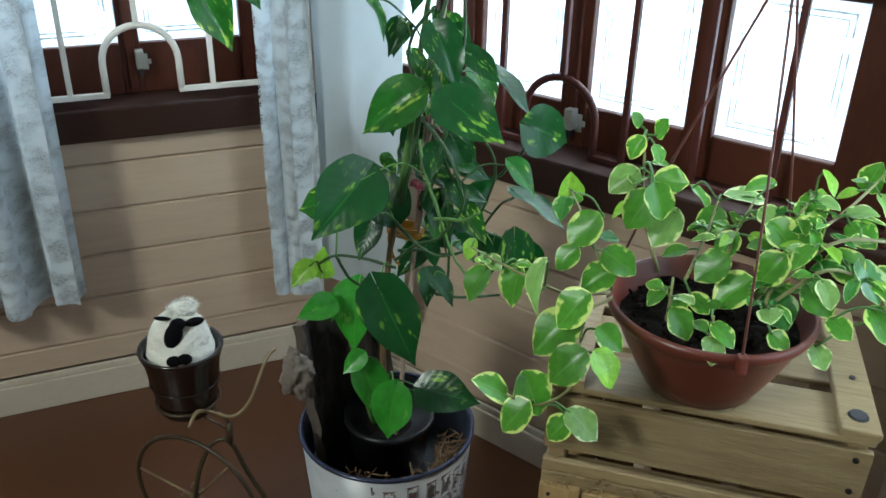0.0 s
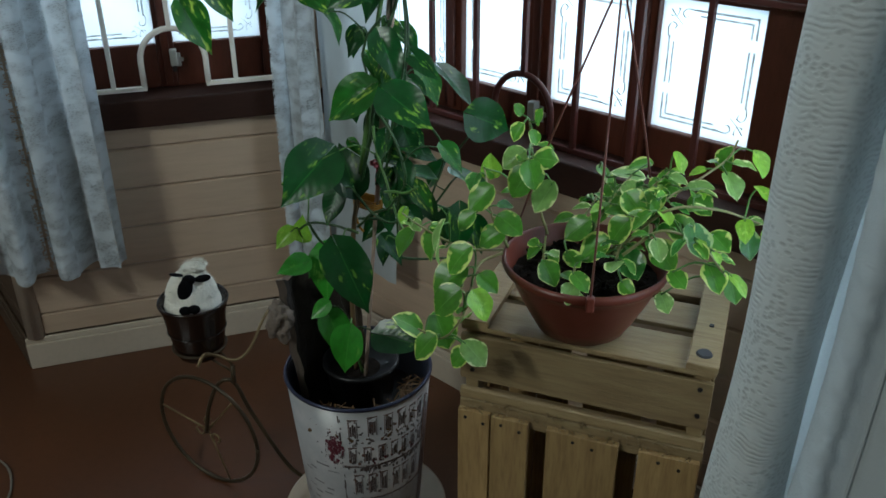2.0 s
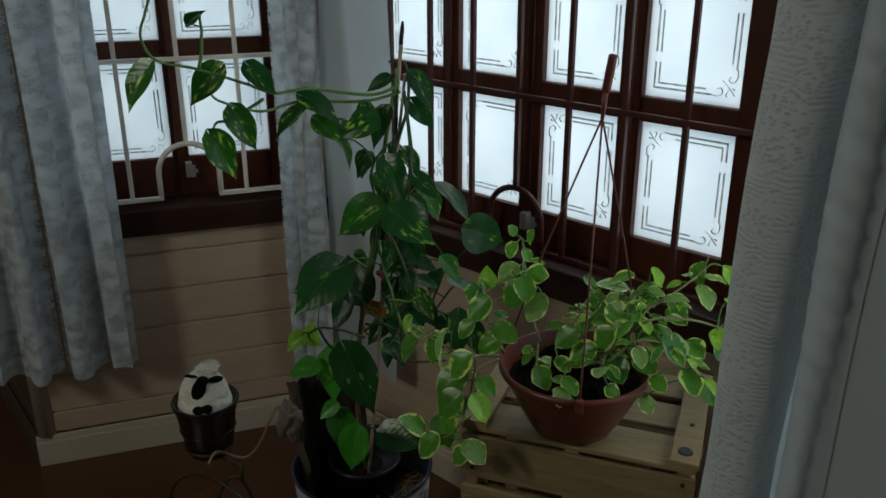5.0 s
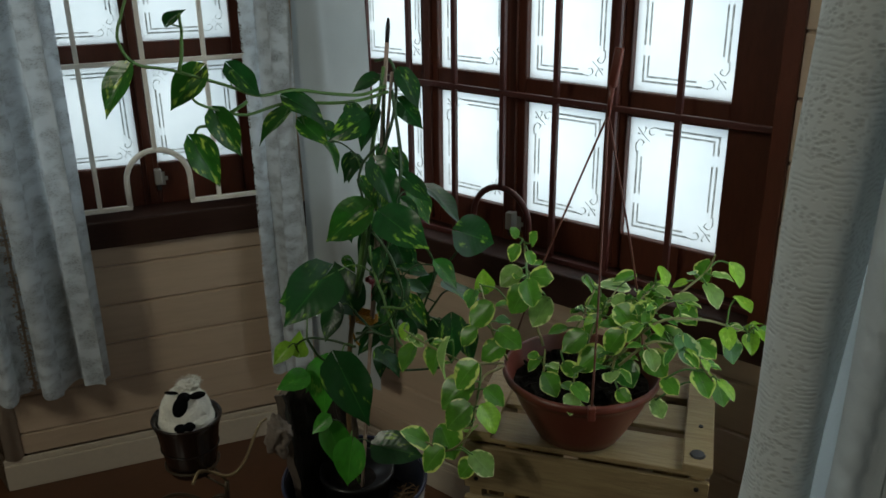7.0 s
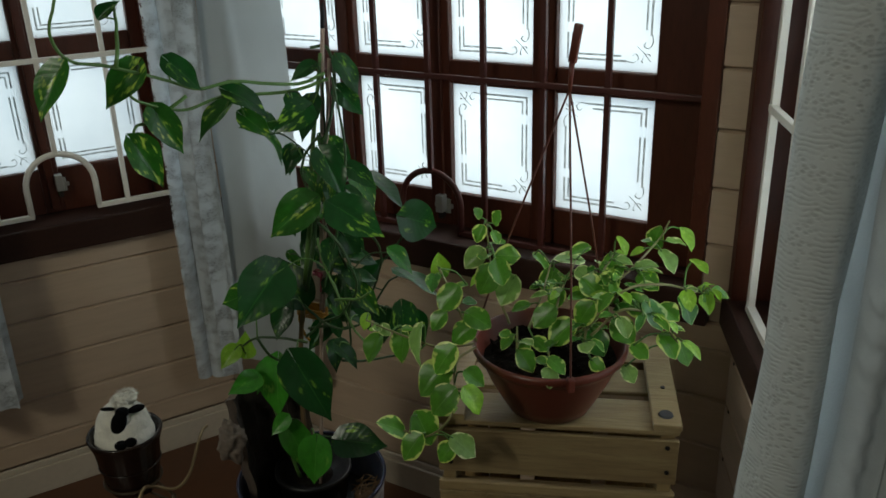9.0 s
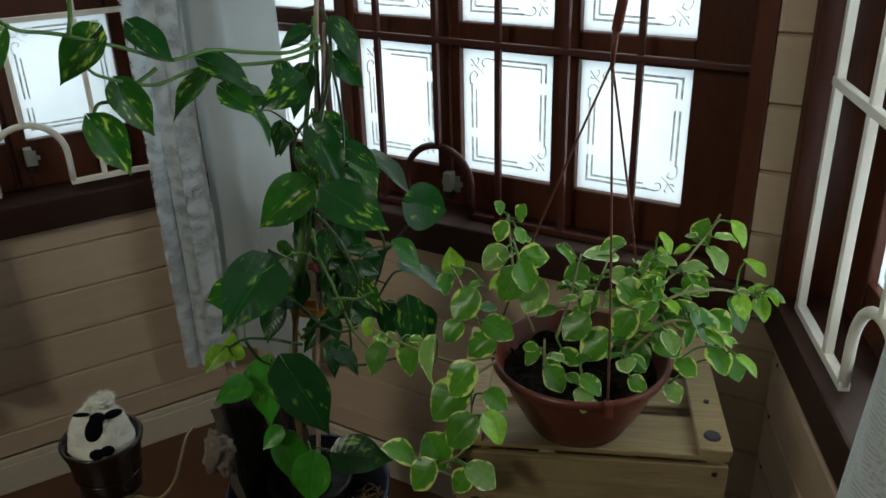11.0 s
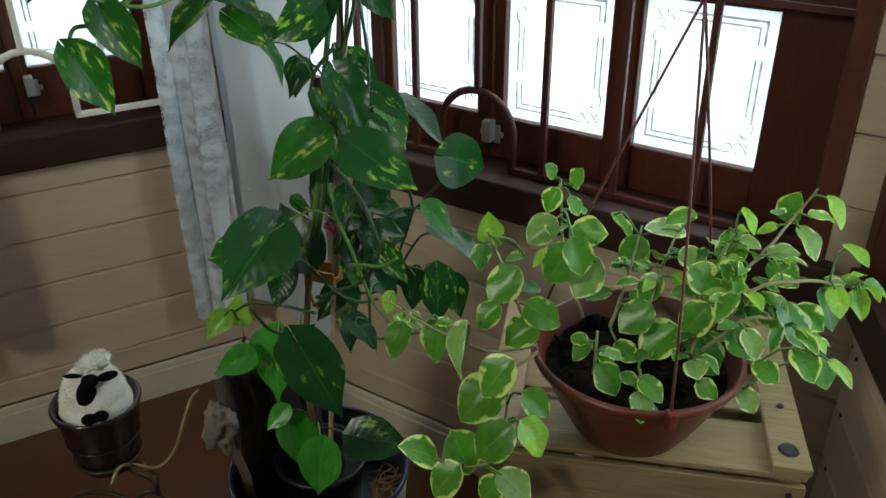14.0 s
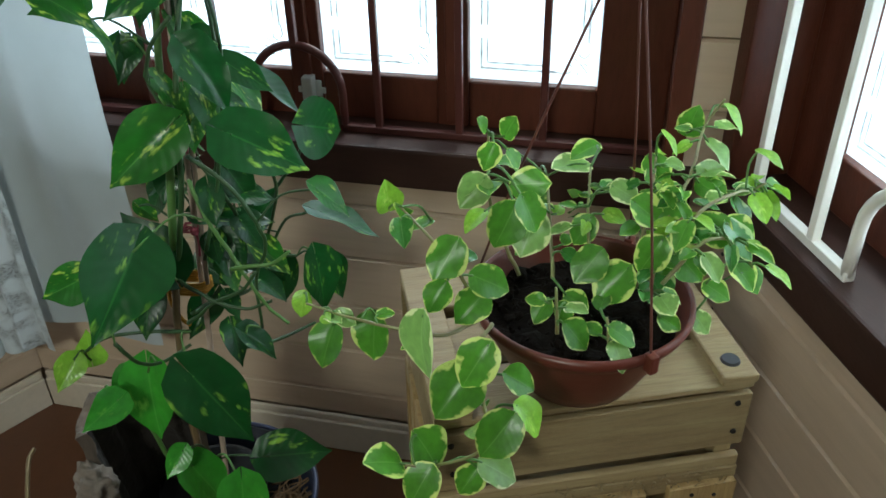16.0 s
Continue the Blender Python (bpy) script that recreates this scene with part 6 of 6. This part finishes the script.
leaf(peperomia, (-0.278, 1.030, 0.973), (-0.297, 1.010, 0.944), (-0.009, -0.810, 0.586), 0.86, "margin")
leaf(peperomia, (-0.234, 1.006, 1.013), (-0.195, 0.997, 0.991), (0.264, -0.642, 0.719), 0.86, "margin")
leaf(peperomia, (-0.259, 1.042, 1.011), (-0.224, 1.036, 0.999), (0.173, -0.612, 0.772), 0.86, "pale")
leaf(peperomia, (-0.142, 1.002, 0.915), (-0.111, 0.993, 0.901), (0.182, -0.562, 0.807), 0.86, "margin")
leaf(peperomia, (-0.110, 1.053, 0.919), (-0.076, 1.037, 0.889), (0.481, -0.424, 0.768), 0.86, "margin")
leaf(peperomia, (-0.087, 1.088, 0.890), (-0.064, 1.073, 0.859), (0.570, -0.501, 0.651), 0.86, "margin")
leaf(peperomia, (-0.191, 0.946, 0.901), (-0.165, 0.939, 0.891), (0.117, -0.693, 0.711), 0.86, "margin")
leaf(peperomia, (-0.150, 0.993, 0.878), (-0.128, 0.984, 0.855), (0.380, -0.670, 0.637), 0.86, "pale")
leaf(peperomia, (-0.235, 0.896, 0.885), (-0.217, 0.890, 0.862), (0.762, -0.135, 0.634), 0.86, "young")
leaf(peperomia, (-0.245, 0.898, 0.914), (-0.212, 0.894, 0.901), (0.329, -0.234, 0.915), 0.86, "margin")
leaf(peperomia, (-0.161, 1.077, 1.007), (-0.123, 1.065, 0.993), (0.080, -0.622, 0.779), 0.86, "margin")
leaf(peperomia, (-0.122, 1.076, 0.958), (-0.085, 1.063, 0.946), (0.055, -0.594, 0.802), 0.86, "margin")
# leaves in the thick of the bush that the named ones do not cover
fill = random.Random(33)
for k, line in enumerate(STEMS):
    pts = smooth_path(line, 8)
    count = (4, 4, 5, 4, 17, 16, 14, 13, 15, 7, 2, 3, 8)[k]
    for i in range(count):
        p = pts[int(fill.uniform(0.22, 0.99) * (len(pts) - 1))]
        a = fill.uniform(0, 6.28)
        out = Vector((math.cos(a), math.sin(a), fill.uniform(-0.25, 0.5)))
        base = p + out * fill.uniform(0.008, 0.022)
        size = fill.uniform(0.020, 0.040)
        tip = base + Vector((math.cos(a + fill.uniform(-0.6, 0.6)), math.sin(a), fill.uniform(-0.7, 0.35))).normalized() * size
        up = Vector((fill.uniform(-0.4, 0.5), fill.uniform(-0.8, 0.2), 1))
        slim = fill.uniform(0.46, 0.80) if 4 <= k <= 8 else fill.uniform(0.66, 0.86)
        leaf(peperomia, base, tip, up, slim, fill.choice(("margin", "margin", "margin", "dark", "pale", "young")))


# ---- boards of the walls ----
planking(wall_left, 0.0, LEN_L, 0.104, SILL_LOW)
planking(wall_left, 0.0, LEFT_OPENING[0], SILL_LOW, 1.9)
planking(wall_left, LEFT_OPENING[1], LEN_L, SILL_LOW, 1.9)
planking(wall_middle, 0.0, LEN_M, 0.104, SILL_LOW)
planking(wall_middle, 0.0, MIDDLE_OPENING[0], SILL_LOW, 1.9)
planking(wall_middle, MIDDLE_OPENING[1], LEN_M, SILL_LOW, 1.9)
planking(wall_right, 0.0, LEN_R, 0.104, SILL_LOW)
planking(wall_right, RIGHT_OPENING[1], LEN_R, SILL_LOW, 1.9)
# nails near the corner of the bay
for z in (0.30, 0.42, 0.545, 0.665):
    bm = bmesh.new()
    bmesh.ops.create_cone(bm, cap_ends=True, segments=8, radius1=0.0042, radius2=0.0034, depth=0.002)
    part("nail", bm, NAIL, wall_right, m=pose(0.034, -0.0008, z, 90, 0, 0))
